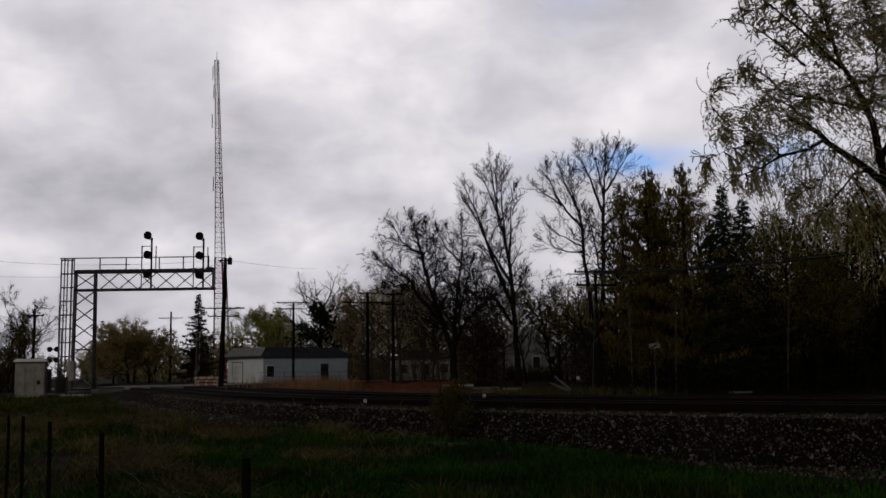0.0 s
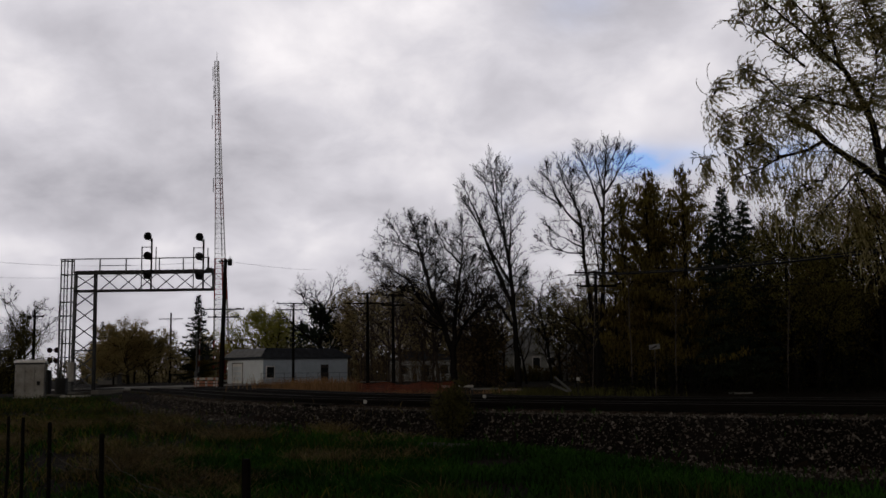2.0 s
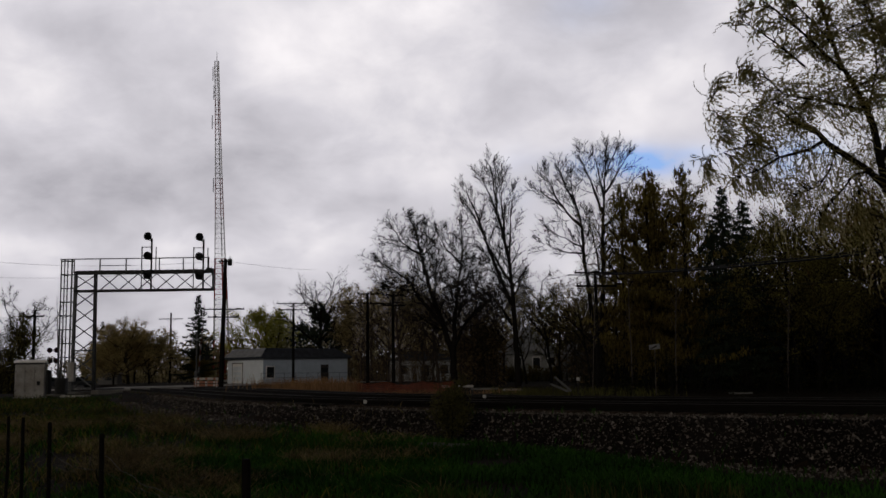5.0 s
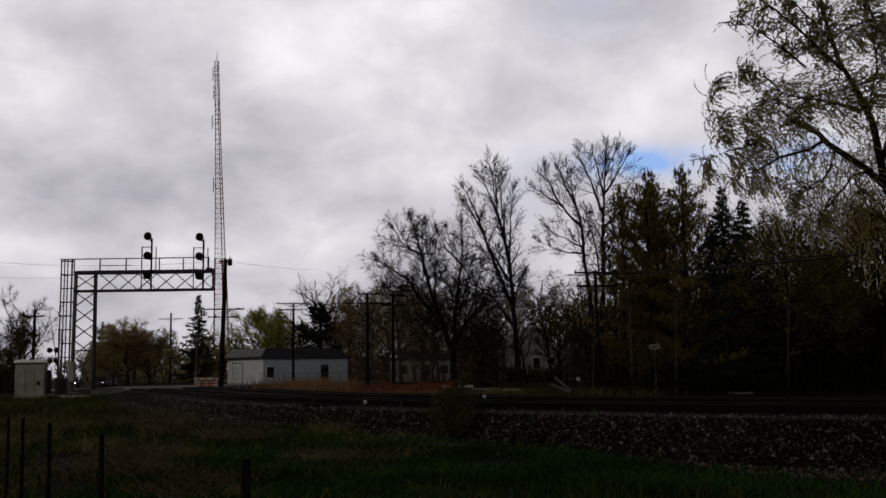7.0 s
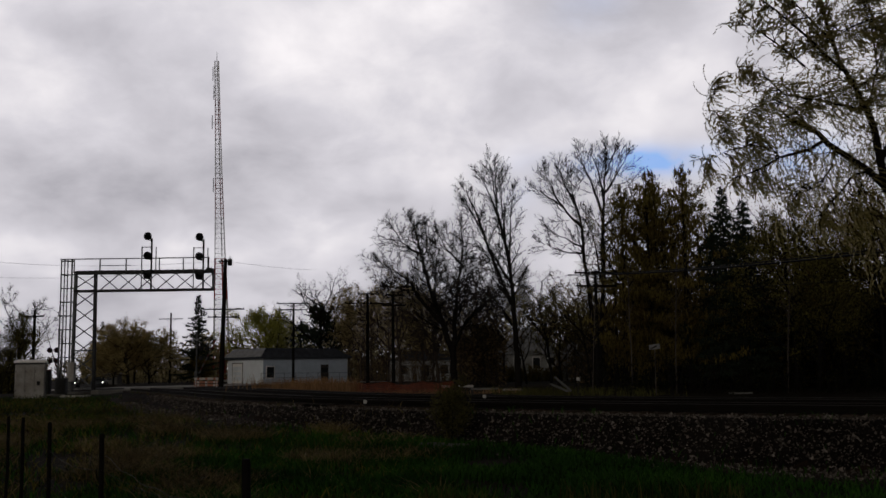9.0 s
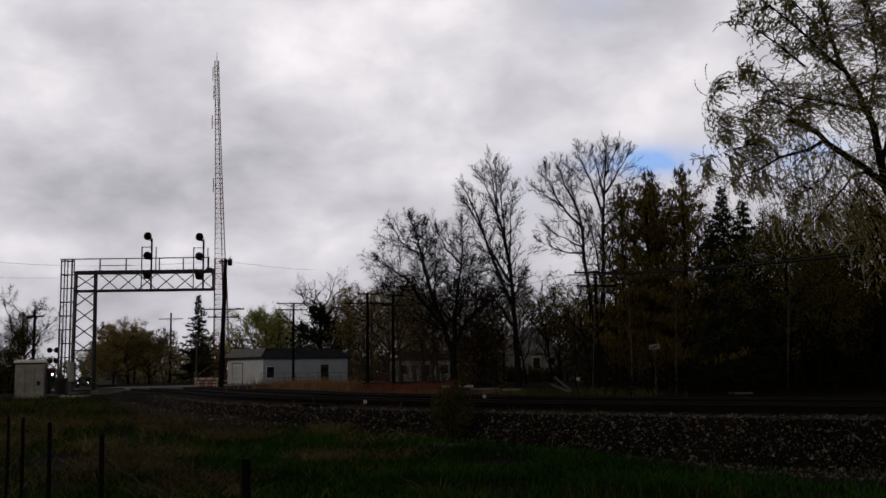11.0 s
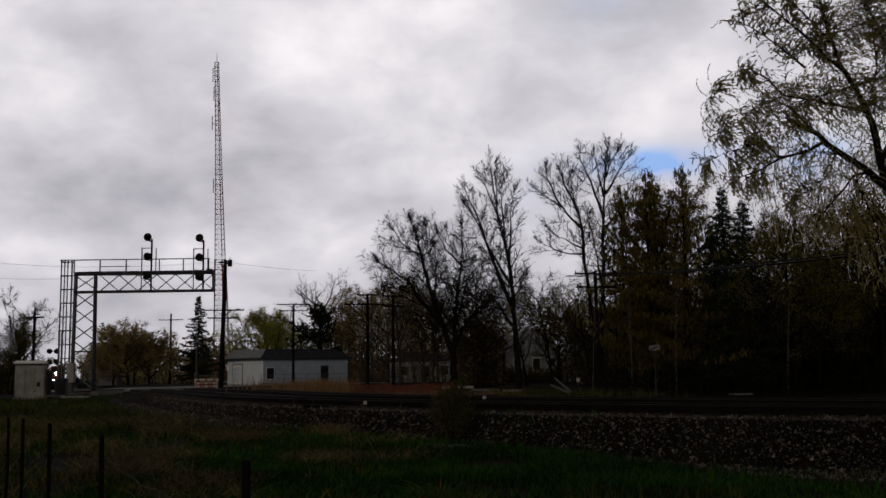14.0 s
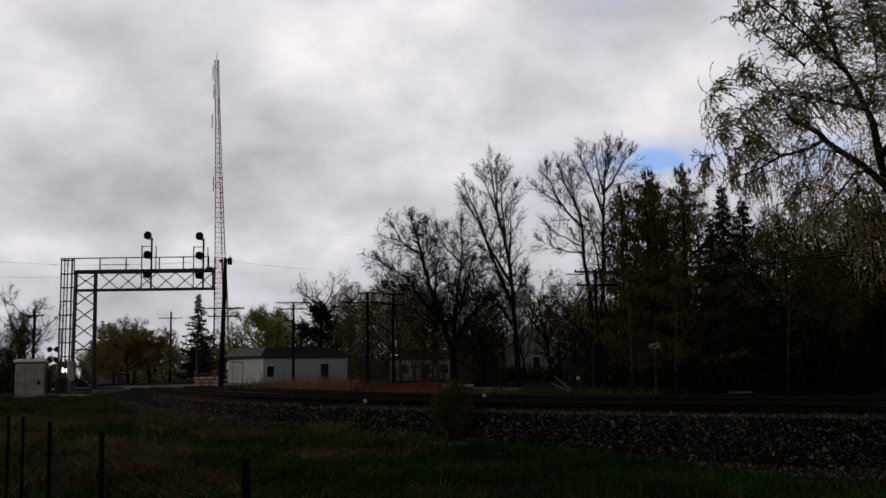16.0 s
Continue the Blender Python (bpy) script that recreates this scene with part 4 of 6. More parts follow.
# ---- signal gantry ----
def gantry():
    """A cantilever signal bridge: braced tower, truss arm with walkway and rail, ladder, two signal masts."""
    gx, gy = -25.4, 72.0
    z0 = z_at(gx, gy)
    top, bot, end = 9.34 - z0, 8.05 - z0, 9.05
    t = thing("signal_gantry", pose(gx, gy, z0), "galvanised steel cantilever signal gantry over the tracks", "signal gantry")
    depth = 0.36
    for x in (-0.8, 0.75):
        for y in (-depth / 2, depth / 2):
            part("post", Geo().bar((x, y, 0), (x * 0.9, y, top + 0.1), 0.12), M_GALV if x < 0 else M_DARKSTEEL, t, "galvanised tower post" if x < 0 else "dark steel tower post")
    n = 6
    for k in range(n):
        za, zb = 0.4 + (bot - 0.4) * k / n, 0.4 + (bot - 0.4) * (k + 1) / n
        part("brace", Geo().bar((-0.8, 0.03, za), (0.75, 0.03, zb), 0.075), M_GALV, t)
        part("brace", Geo().bar((0.75, -0.05, za), (-0.8, -0.05, zb), 0.075), M_GALV, t)
    for za, zb in ((bot + 0.15, top - 0.1), (top - 0.1, bot + 0.15)):
        part("brace", Geo().bar((-0.8, 0.08 * (za > zb), za), (0.75, 0.08 * (za > zb), zb), 0.07), M_GALV, t)
    m = 6
    for k in range(m):
        xa, xb = 1.0 + (end - 1.0) * k / m, 1.0 + (end - 1.0) * (k + 1) / m
        part("brace", Geo().bar((xa, 0.03, bot + 0.05), (xb, 0.03, top - 0.1), 0.065), M_GALV, t)
        part("brace", Geo().bar((xb, -0.05, bot + 0.05), (xa, -0.05, top - 0.1), 0.065), M_GALV, t)
    for y in (-depth / 2, depth / 2):
        for z in (0.4, bot * 0.42):
            part("crossbar", Geo().bar((-0.8, y, z), (0.75, y, z), 0.1), M_GALV, t)
        part("top_chord", Geo().box(((end - 0.8) / 2, y, top), (end + 0.8, 0.16, 0.22), bev=0.02), M_DARKSTEEL, t, "dark upper chord of the arm")
        part("bottom_chord", Geo().box(((end - 0.8) / 2, y, bot), (end + 0.8, 0.16, 0.17), bev=0.02), M_DARKSTEEL, t, "dark lower chord of the arm")
        part("upright", Geo().bar((end, y, bot), (end, y, top), 0.1), M_GALV, t)
    for k in range(24):
        x = -0.5 + k * (end + 0.5) / 23
        part("deck_plank", Geo().box((x, 0, top + 0.14), (0.3, depth, 0.05)), M_DARKSTEEL, t)
    # handrail
    hr = top + 0.96
    part("handrail", Geo().tube([(-1.72, -0.4, hr), (end - 0.2, -0.4, hr)], 0.04, 6), M_GALV, t, "pipe handrail")
    part("handrail", Geo().tube([(1.2, -0.4, hr - 0.48), (3.25, -0.4, hr - 0.48)], 0.02, 6), M_GALV, t, "thin middle rail")
    for x in (-0.72, 1.1, 2.95, 4.75, 5.3, 7.0, end - 0.25):
        part("rail_post", Geo().bar((x, -0.4, top), (x, -0.4, hr), 0.075), M_GALV, t)
    # caged ladder beside the tower
    for x, w in ((-1.7, 0.08), (-1.47, 0.07), (-1.25, 0.07), (-0.95, 0.1)):
        part("ladder_rail", Geo().bar((x, -0.2, 0.2), (x, -0.2, hr), w), M_GALV, t)
    for k in range(10):
        z = 0.62 + k * 0.97
        part("ladder_hoop", Geo().bar((-1.72, -0.26, z), (-0.78, -0.26, z), 0.09).tube([(-1.7, -0.26, z), (-1.62, -0.55, z), (-1.3, -0.6, z), (-1.0, -0.26, z)], 0.025, 5), M_GALV, t)
    for k in range(26):
        part("rung", Geo().bar((-1.47, -0.2, 0.4 + k * 0.36), (-1.25, -0.2, 0.4 + k * 0.36), 0.022), M_GALV, t)
    # signals
    for x, zt in ((4.53, 11.83 - z0), (8.2, 11.73 - z0)):
        mast = part("signal_mast", Geo().tube([(x + 0.25, -0.55, bot), (x + 0.25, -0.55, zt - 0.15)], 0.07, 8), M_DARKSTEEL, t, "dark steel signal mast")
        part("mast_ladder", Geo().bar((x - 0.45, -0.5, bot), (x - 0.45, -0.5, zt - 0.7), 0.07).bar((x - 0.45, -0.5, zt - 0.75), (x + 0.25, -0.5, zt - 0.75), 0.05)
             .bar((x + 0.55, -0.5, top), (x + 0.55, -0.5, zt - 0.75), 0.06), M_GALV, mast, "galvanised ladder frame")
        for k, dz in enumerate((0, -1.38, -2.76)):
            z = zt + dz
            head = part("signal_head", Geo().disc((x, -0.75, z), (0.1, 1, 0), 0.29, 0.05, 24), M_BLACK, mast, "round black signal background")
            part("hood", Geo().tube([(x, -0.78, z + 0.02), (x - 0.02, -1.12, z + 0.01)], [0.13, 0.13], 14, cap=False), M_BLACK, head)
            part("lens", Geo().disc((x, -0.79, z), (0.1, 1, 0), 0.1, 0.03, 16), M_GLASS, head)
            part("lamp_case", Geo().box((x + 0.05, -0.58, z), (0.3, 0.3, 0.34), bev=0.04), M_BLACK, head)
            part("bracket", Geo().bar((x, -0.6, z - 0.22), (x + 0.27, -0.55, z - 0.3), 0.08), M_BLACK, head)
    part("junction_box", Geo().box((end - 0.15, -0.5, top + 0.05), (0.45, 0.4, 0.3), bev=0.03), M_DARKSTEEL, t)
    part("control_box", Geo().box((-0.62, -0.62, 1.55), (0.52, 0.4, 1.35), bev=0.03), M_CASE, t, "pale equipment box on the tower leg")
    part("base_block", Geo().box((0, 0, 0.02), (2.0, 1.1, 0.3), bev=0.05), M_SHED, t, "concrete footing")


gantry()


def relay_case():
    x, y = -26.35, 65.2
    z = z_at(x, y)
    t = thing("relay_case", pose(x, y, z, 0, 0, 17), "weathered pale aluminium railway relay hut with a white roof", "equipment hut")
    part("body", Geo().box((0, 0, 1.15), (1.78, 0.9, 2.2), bev=0.03), M_CASE, t)
    part("roof", Geo().box((0, 0, 2.3), (2.0, 1.15, 0.12), bev=0.05).box((0, 0, 2.39), (1.8, 0.95, 0.1), bev=0.05), M_CASETOP, t, "off-white capped roof")
    part("eave", Geo().box((0, -0.02, 2.19), (1.9, 1.0, 0.07), bev=0.02), M_DARKSTEEL, t, "dark eave under the roof")
    for k in (-0.57, 0.0, 0.57):
        door = part("door", Geo().box((k, -0.465, 1.12), (0.54, 0.03, 1.95), bev=0.01), M_CASE, t)
        for hz in (0.5, 1.7):
            part("hinge", Geo().box((k - 0.25, -0.485, hz), (0.03, 0.02, 0.12)), M_DARKSTEEL, door)
    part("lock_plate", Geo().box((0.52, -0.49, 0.95), (0.2, 0.04, 0.26), bev=0.01), M_DARKSTEEL, t)
    part("conduit", Geo().tube([(0.95, -0.3, 0.1), (0.95, -0.3, 1.9)], 0.04, 6), M_GALV, t)
    part("plinth", Geo().box((0, 0, 0.02), (1.9, 1.0, 0.16), bev=0.02), M_CONCRETE, t)


relay_case()


def cabinet():
    at = (-25.80, 69.00, 1.03)
    t = thing("signal_cabinet", pose(at[0], at[1], z_at(at[0], at[1])), "grey steel signal cabinet beside the gantry ladder", "cabinet")
    part("body", Geo().box((0, 0, 0.62), (0.72, 0.5, 1.0), bev=0.03), M_GALV, t)
    part("door", Geo().box((0, -0.26, 0.62), (0.6, 0.03, 0.86), bev=0.01), M_GALV, t)
    part("lid", Geo().box((0, 0, 1.15), (0.8, 0.58, 0.07), bev=0.02), M_GALV, t)
    for x in (-0.25, 0.25):
        part("leg", Geo().box((x, 0, 0.06), (0.1, 0.3, 0.24)), M_DARKSTEEL, t)

    at = (-28.61, 74.00, 0.97)
    t = thing("battery_case", pose(at[0], at[1], z_at(at[0], at[1])), "dark steel battery case behind the relay hut", "cabinet")
    part("body", Geo().box((0, 0, 0.85), (0.3, 0.5, 1.6), bev=0.03), M_BLACK, t)
    part("door", Geo().box((0, -0.26, 0.85), (0.24, 0.03, 1.4), bev=0.01), M_BLACK, t)
    part("lid", Geo().box((0, 0, 1.68), (0.36, 0.56, 0.06), bev=0.02), M_DARKSTEEL, t)


cabinet()


def finial_mast():
    x, y = -30.2, 80.0
    t = thing("steel_mast", pose(x, y, z_at(x, y)), "slim dark steel mast with a knobbed top beside the line", "mast")
    part("shaft", Geo().tube([(0, 0, -0.1), (0, 0, 4.2)], [0.09, 0.07], 8), M_DARKSTEEL, t)
    for k in range(4):
        part("knob", Geo().tube([(0, 0, 4.15 + k * 0.22), (0, 0, 4.25 + k * 0.22), (0, 0, 4.36 + k * 0.22)], [0.06, 0.12, 0.05], 8), M_BLACK, t)
    part("foot", Geo().tube([(0, 0, 0), (0, 0, 0.3)], [0.25, 0.14], 8), M_DARKSTEEL, t)


finial_mast()


# ---- level crossing ----
def road():
    g = Geo()
    m = 40
    for k in range(m + 1):
        s = -45 + k * 140 / m
        for w in (-4, 4):
            x, y = -37.2 + 0.843 * s - 0.537 * w, 108 + 0.537 * s + 0.843 * w
            z = max(z_at(x, y) + 0.05, float(rail_z(108.0)) - 0.06 if abs(s - 2) < 7 else -9)
            g.v.append((x, y, z))
    for k in range(m):
        g.f.append((2 * k, 2 * k + 2, 2 * k + 3, 2 * k + 1))
    setting("road", g, M_ASPHALT, "worn grey asphalt road over the level crossing", "road")


road()


def crossing_signal(x, y, rz, label, steel):
    """Mast with crossbuck, two pairs of flashing lamps and the gate mechanism."""
    z = z_at(x, y)
    t = thing("crossing_signal", pose(x, y, z, 0, 0, rz), label, "crossing signal", "crossing signals")
    part("mast", Geo().tube([(0, 0, 0), (0, 0, 6.2)], 0.11, 8), steel, t)
    part("base", Geo().tube([(0, 0, 0), (0, 0, 0.35)], [0.28, 0.16], 10), M_GALV, t)
    part("mechanism", Geo().box((0, 0.28, 1.25), (0.45, 0.5, 0.75), bev=0.05), steel, t)
    for s in (-1, 1):
        part("crossbuck_board", Geo().bar((-0.55, 0.16, 5.2 - 0.3 * s), (0.55, 0.16, 5.2 + 0.3 * s), 0.22, 0.03), M_REDWHITE_W, t)
    for zz in (4.25, 3.15):
        bar = part("lamp_bar", Geo().bar((-1.25, -0.08, zz), (0.1, -0.08, zz), 0.07), M_DARKSTEEL, t)
        for s in (-1.15, -0.45):
            lamp = part("lamp", Geo().disc((s, -0.2, zz), (0, 1, 0), 0.29, 0.04, 20), M_BLACK, bar, "round black lamp background")
            part("lens", Geo().disc((s, -0.23, zz), (0, 1, 0), 0.12, 0.03, 16), M_REDGLASS, lamp)
            part("visor", Geo().tube([(s, -0.22, zz), (s, -0.5, zz - 0.03)], [0.16, 0.17], 14, cap=False), M_BLACK, lamp)
    return t


GATE_A, GATE_B = (-39.62, 105.00, 2.53), (-28.37, 118.00, 2.14)
crossing_signal(GATE_A[0] + 0.1, GATE_A[1] + 0.5, 8, "crossing signal mast with black lamps near the gantry", M_DARKSTEEL)
crossing_signal(GATE_B[0] - 0.35, GATE_B[1] + 0.5, 188, "crossing signal mast with black lamps beside the spruce", M_GALV)


def gate_arm(at, label):
    """A tapered striped arm, upright along +z from its pivot, with a counterweight below."""
    t = thing("crossing_gate", Matrix.Translation(at), label, "crossing gate", "crossing gates")
    for k in range(12):
        za, zb = 0.3 + k * 0.66, 0.3 + (k + 1) * 0.66
        r = 0.11 - 0.006 * k
        part("arm_stripe", Geo().box((0, 0, (za + zb) / 2), (r, r + 0.02, zb - za - 0.004)), M_GATE_R if k % 2 else M_GATE_W, t)
    part("counterweight", Geo().box((0, 0, -0.55), (0.12, 0.3, 0.5), bev=0.03), M_DARKSTEEL, t)
    part("pivot", Geo().disc((0, 0, 0), (1, 0, 0), 0.16, 0.3, 12), M_DARKSTEEL, t)
    return t


gate_a = gate_arm(GATE_A, "red and white striped gate lowering over the road near the gantry")
gate_b = gate_arm(GATE_B, "red and white striped gate lowering beside the spruce")


# ---- tower, poles, wires ----
def radio_tower():
    bx, by = -38.9, 180.0
    z0 = z_at(bx, by)
    t = thing("radio_tower", pose(bx, by, z0), "tall red and white lattice radio tower with antennas", "radio tower")
    h = 58.0
    lean = -1.9

    def leg(k, z):
        f = z / h
        half = 0.36 + (1.55 - 0.36) * max(0.0, 1 - f * 1.0) ** 1.6
        a = radians(90 + 120 * k)
        return (math.cos(a) * half * 1.15 + lean * f, math.sin(a) * half * 1.15, z)

    # eight painted bands, each of eight bays
    for band in range(8):
        mat = M_REDWHITE_R if band % 2 == 0 else M_REDWHITE_W
        low = band < 3
        za, zb = h * band / 8, h * (band + 1) / 8
        for k in range(3):
            part("leg", Geo().bar(leg(k, za), leg(k, zb), 0.24 if low else 0.13), mat, t)
        for bay in range(8):
            zc, zd = za + (zb - za) * bay / 8, za + (zb - za) * (bay + 1) / 8
            lace = Geo()
            for k in range(3):
                lace.bar(leg(k, zd), leg((k + 1) % 3, zd), 0.07 if low else 0.05)
                lace.bar(leg((k + bay) % 3, zc), leg((k + bay + 1) % 3, zd), 0.06 if low else 0.035)
            part("brace", lace, mat, t)
    part("antenna", Geo().tube([(lean, 0, h), (lean - 0.05, 0, h + 1.8)], [0.06, 0.03], 6), M_DARKSTEEL, t, "whip antenna")
    for z, dx in ((55.5, -0.7), (52.0, -0.6), (46.5, -1.0), (35.0, -1.0)):
        part("antenna", Geo().bar((lean * z / h, 0, z), (lean * z / h + dx, -0.3, z), 0.06).tube([(lean * z / h + dx, -0.3, z - 1.2), (lean * z / h + dx, -0.3, z + 1.4)], 0.07, 6), M_DARKSTEEL, t, "side-mounted dipole antenna")
    part("footing", Geo().box((0, 0, 0.1), (4.5, 4.5, 0.5), bev=0.1), M_CONCRETE, t)


radio_tower()


def utility_pole(at, height, arms, label, rz=0.0, lean=0.0, r=0.16, double=()):
    z = z_at(at[0], at[1])
    t = thing("utility_pole", pose(at[0], at[1], z, 0, 0, rz), label, "utility pole", "utility poles")
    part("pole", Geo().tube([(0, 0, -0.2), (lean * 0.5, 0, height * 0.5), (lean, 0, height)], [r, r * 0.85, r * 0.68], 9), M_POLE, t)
    for dz, half in arms:
        x = lean * (height - dz) / height
        arm = part("crossarm", Geo().box((x, -r * 0.9, height - dz), (half * 2, 0.1, 0.12), bev=0.015), M_POLE, t)
        n = max(2, int(half * 2 / 0.55))
        for k in range(n):
            px = x - half + 0.1 + k * (half * 2 - 0.2) / (n - 1)
            part("insulator", Geo().tube([(px, -r * 0.9, height - dz + 0.06), (px, -r * 0.9, height - dz + 0.13), (px, -r * 0.9, height - dz + 0.2)], [0.03, 0.05, 0.03], 6), M_GLASS, arm)
        part("arm_brace", Geo().bar((x - half * 0.5, -r * 0.9, height - dz - 0.05), (x, -r * 0.9, height - dz - 0.5), 0.03).bar((x + half * 0.5, -r * 0.9, height - dz - 0.05), (x, -r * 0.9, height - dz - 0.5), 0.03), M_DARKSTEEL, arm)
    return t


def street_light(at):
    t = thing("street_light", Matrix.Translation(at), "small street lamp on a curved arm of the thick pole", "street light")
    part("arm", Geo().tube([(0, 0, 0), (0.5, 0, 0.45), (1.1, 0, 0.6)], 0.035, 6), M_DARKSTEEL, t)
    part("head", Geo().box((1.35, 0, 0.58), (0.6, 0.25, 0.14), bev=0.04), M_GALV, t)


street_light((-22.35, 104.0, 8.2))
utility_pole((9.75, 65), 7.8, [(0.15, 1.45), (1.0, 1.35)], "dark wooden line pole with two crossarms before the wood", 10, r=0.15)
utility_pole((-4.25, 85), 8.0, [(0.1, 0.95), (0.95, 1.0)], "dark wooden line pole with two crossarms", 15, r=0.16)
utility_pole((-7.13, 95), 8.9, [(0.1, 1.0), (1.0, 2.2)], "dark wooden line pole with a wide lower crossarm", 15, r=0.17)
utility_pole((-17.0, 115), 9.2, [(0.1, 1.9), (0.8, 1.6)], "dark wooden line pole before the workshop", 10, r=0.17)
thick_pole = utility_pole((-22.7, 104), 13.2, [(0.3, 0.5), (5.2, 2.1), (6.0, 1.6)], "thick dark wooden pole beside the workshop", 10, lean=0.3, r=0.27)
part("transformer", Geo().tube([(0.75, -0.1, 12.5), (0.75, -0.1, 13.2)], [0.24, 0.24], 10).tube([(0.75, -0.1, 13.2), (0.75, -0.1, 13.45)], [0.06, 0.04], 6), M_BLACK, thick_pole, "small dark transformer can")
part("bracket", Geo().bar((-0.4, -0.2, 12.95), (1.0, -0.2, 12.95), 0.12).bar((-0.3, -0.2, 12.9), (0.25, -0.2, 12.2), 0.07), M_BLACK, thick_pole)
utility_pole((-42.9, 160), 11.0, [(1.0, 1.9)], "wooden pole with one crossarm beyond the crossing", 0, r=0.2)
utility_pole((-45.4, 150), 8.6, [(0.4, 1.0), (1.0, 1.0)], "short wooden pole before the round tree", 0, r=0.16)
utility_pole((-36.2, 90), 7.3, [(0.6, 0.9)], "wooden pole behind the relay case", 0, r=0.16)


def wire(name, p, q, sag, r, label):
    p, q = Vector(p), Vector(q)
    pts = [p.lerp(q, k / 14) - Vector((0, 0, sag * 4 * (k / 14) * (1 - k / 14))) for k in range(15)]
    g = Geo().tube(pts, r, 4)
    tagged(part(name, g, M_WIRE), label, "overhead wire", "overhead wires")


W = "thin dark overhead line wire between poles"
wire("wire", (8.02, 65.50, 8.14), (15.38, 30.00, 5.57), 0.25, 0.042, W)
wire("wire", (9.77, 65.00, 8.18), (15.90, 31.00, 5.80), 0.2, 0.026, W)
wire("wire", (8.14, 65.50, 7.26), (16.34, 32.00, 4.91), 0.3, 0.012, W)
wire("wire", (8.10, 65.00, 8.09), (-4.17, 85.00, 8.34), 0.35, 0.014, W)
wire("wire", (11.07, 65.00, 7.98), (-4.98, 85.00, 7.64), 0.35, 0.014, W)
wire("wire", (-4.50, 85.00, 7.68), (-8.20, 95.00, 8.35), 0.1, 0.016, W)
wire("wire", (-7.67, 95.00, 8.34), (-18.44, 115.00, 9.88), 0.3, 0.016, W)
wire("wire", (-15.68, 115.00, 9.53), (-21.57, 104.00, 8.03), 0.4, 0.014, W)
wire("wire", (-22.46, 104.00, 13.73), (-22.56, 180.00, 20.55), 0.2, 0.014, W)
wire("wire", (-22.46, 104.00, 13.73), (-70.84, 150.00, 19.81), 0.8, 0.018, W)
wire("wire", (-22.45, 104.00, 13.26), (-70.73, 150.00, 17.28), 0.8, 0.016, W)
wire("wire", (-23.42, 104.00, 8.05), (-41.17, 160.00, 10.36), 0.5, 0.018, W)


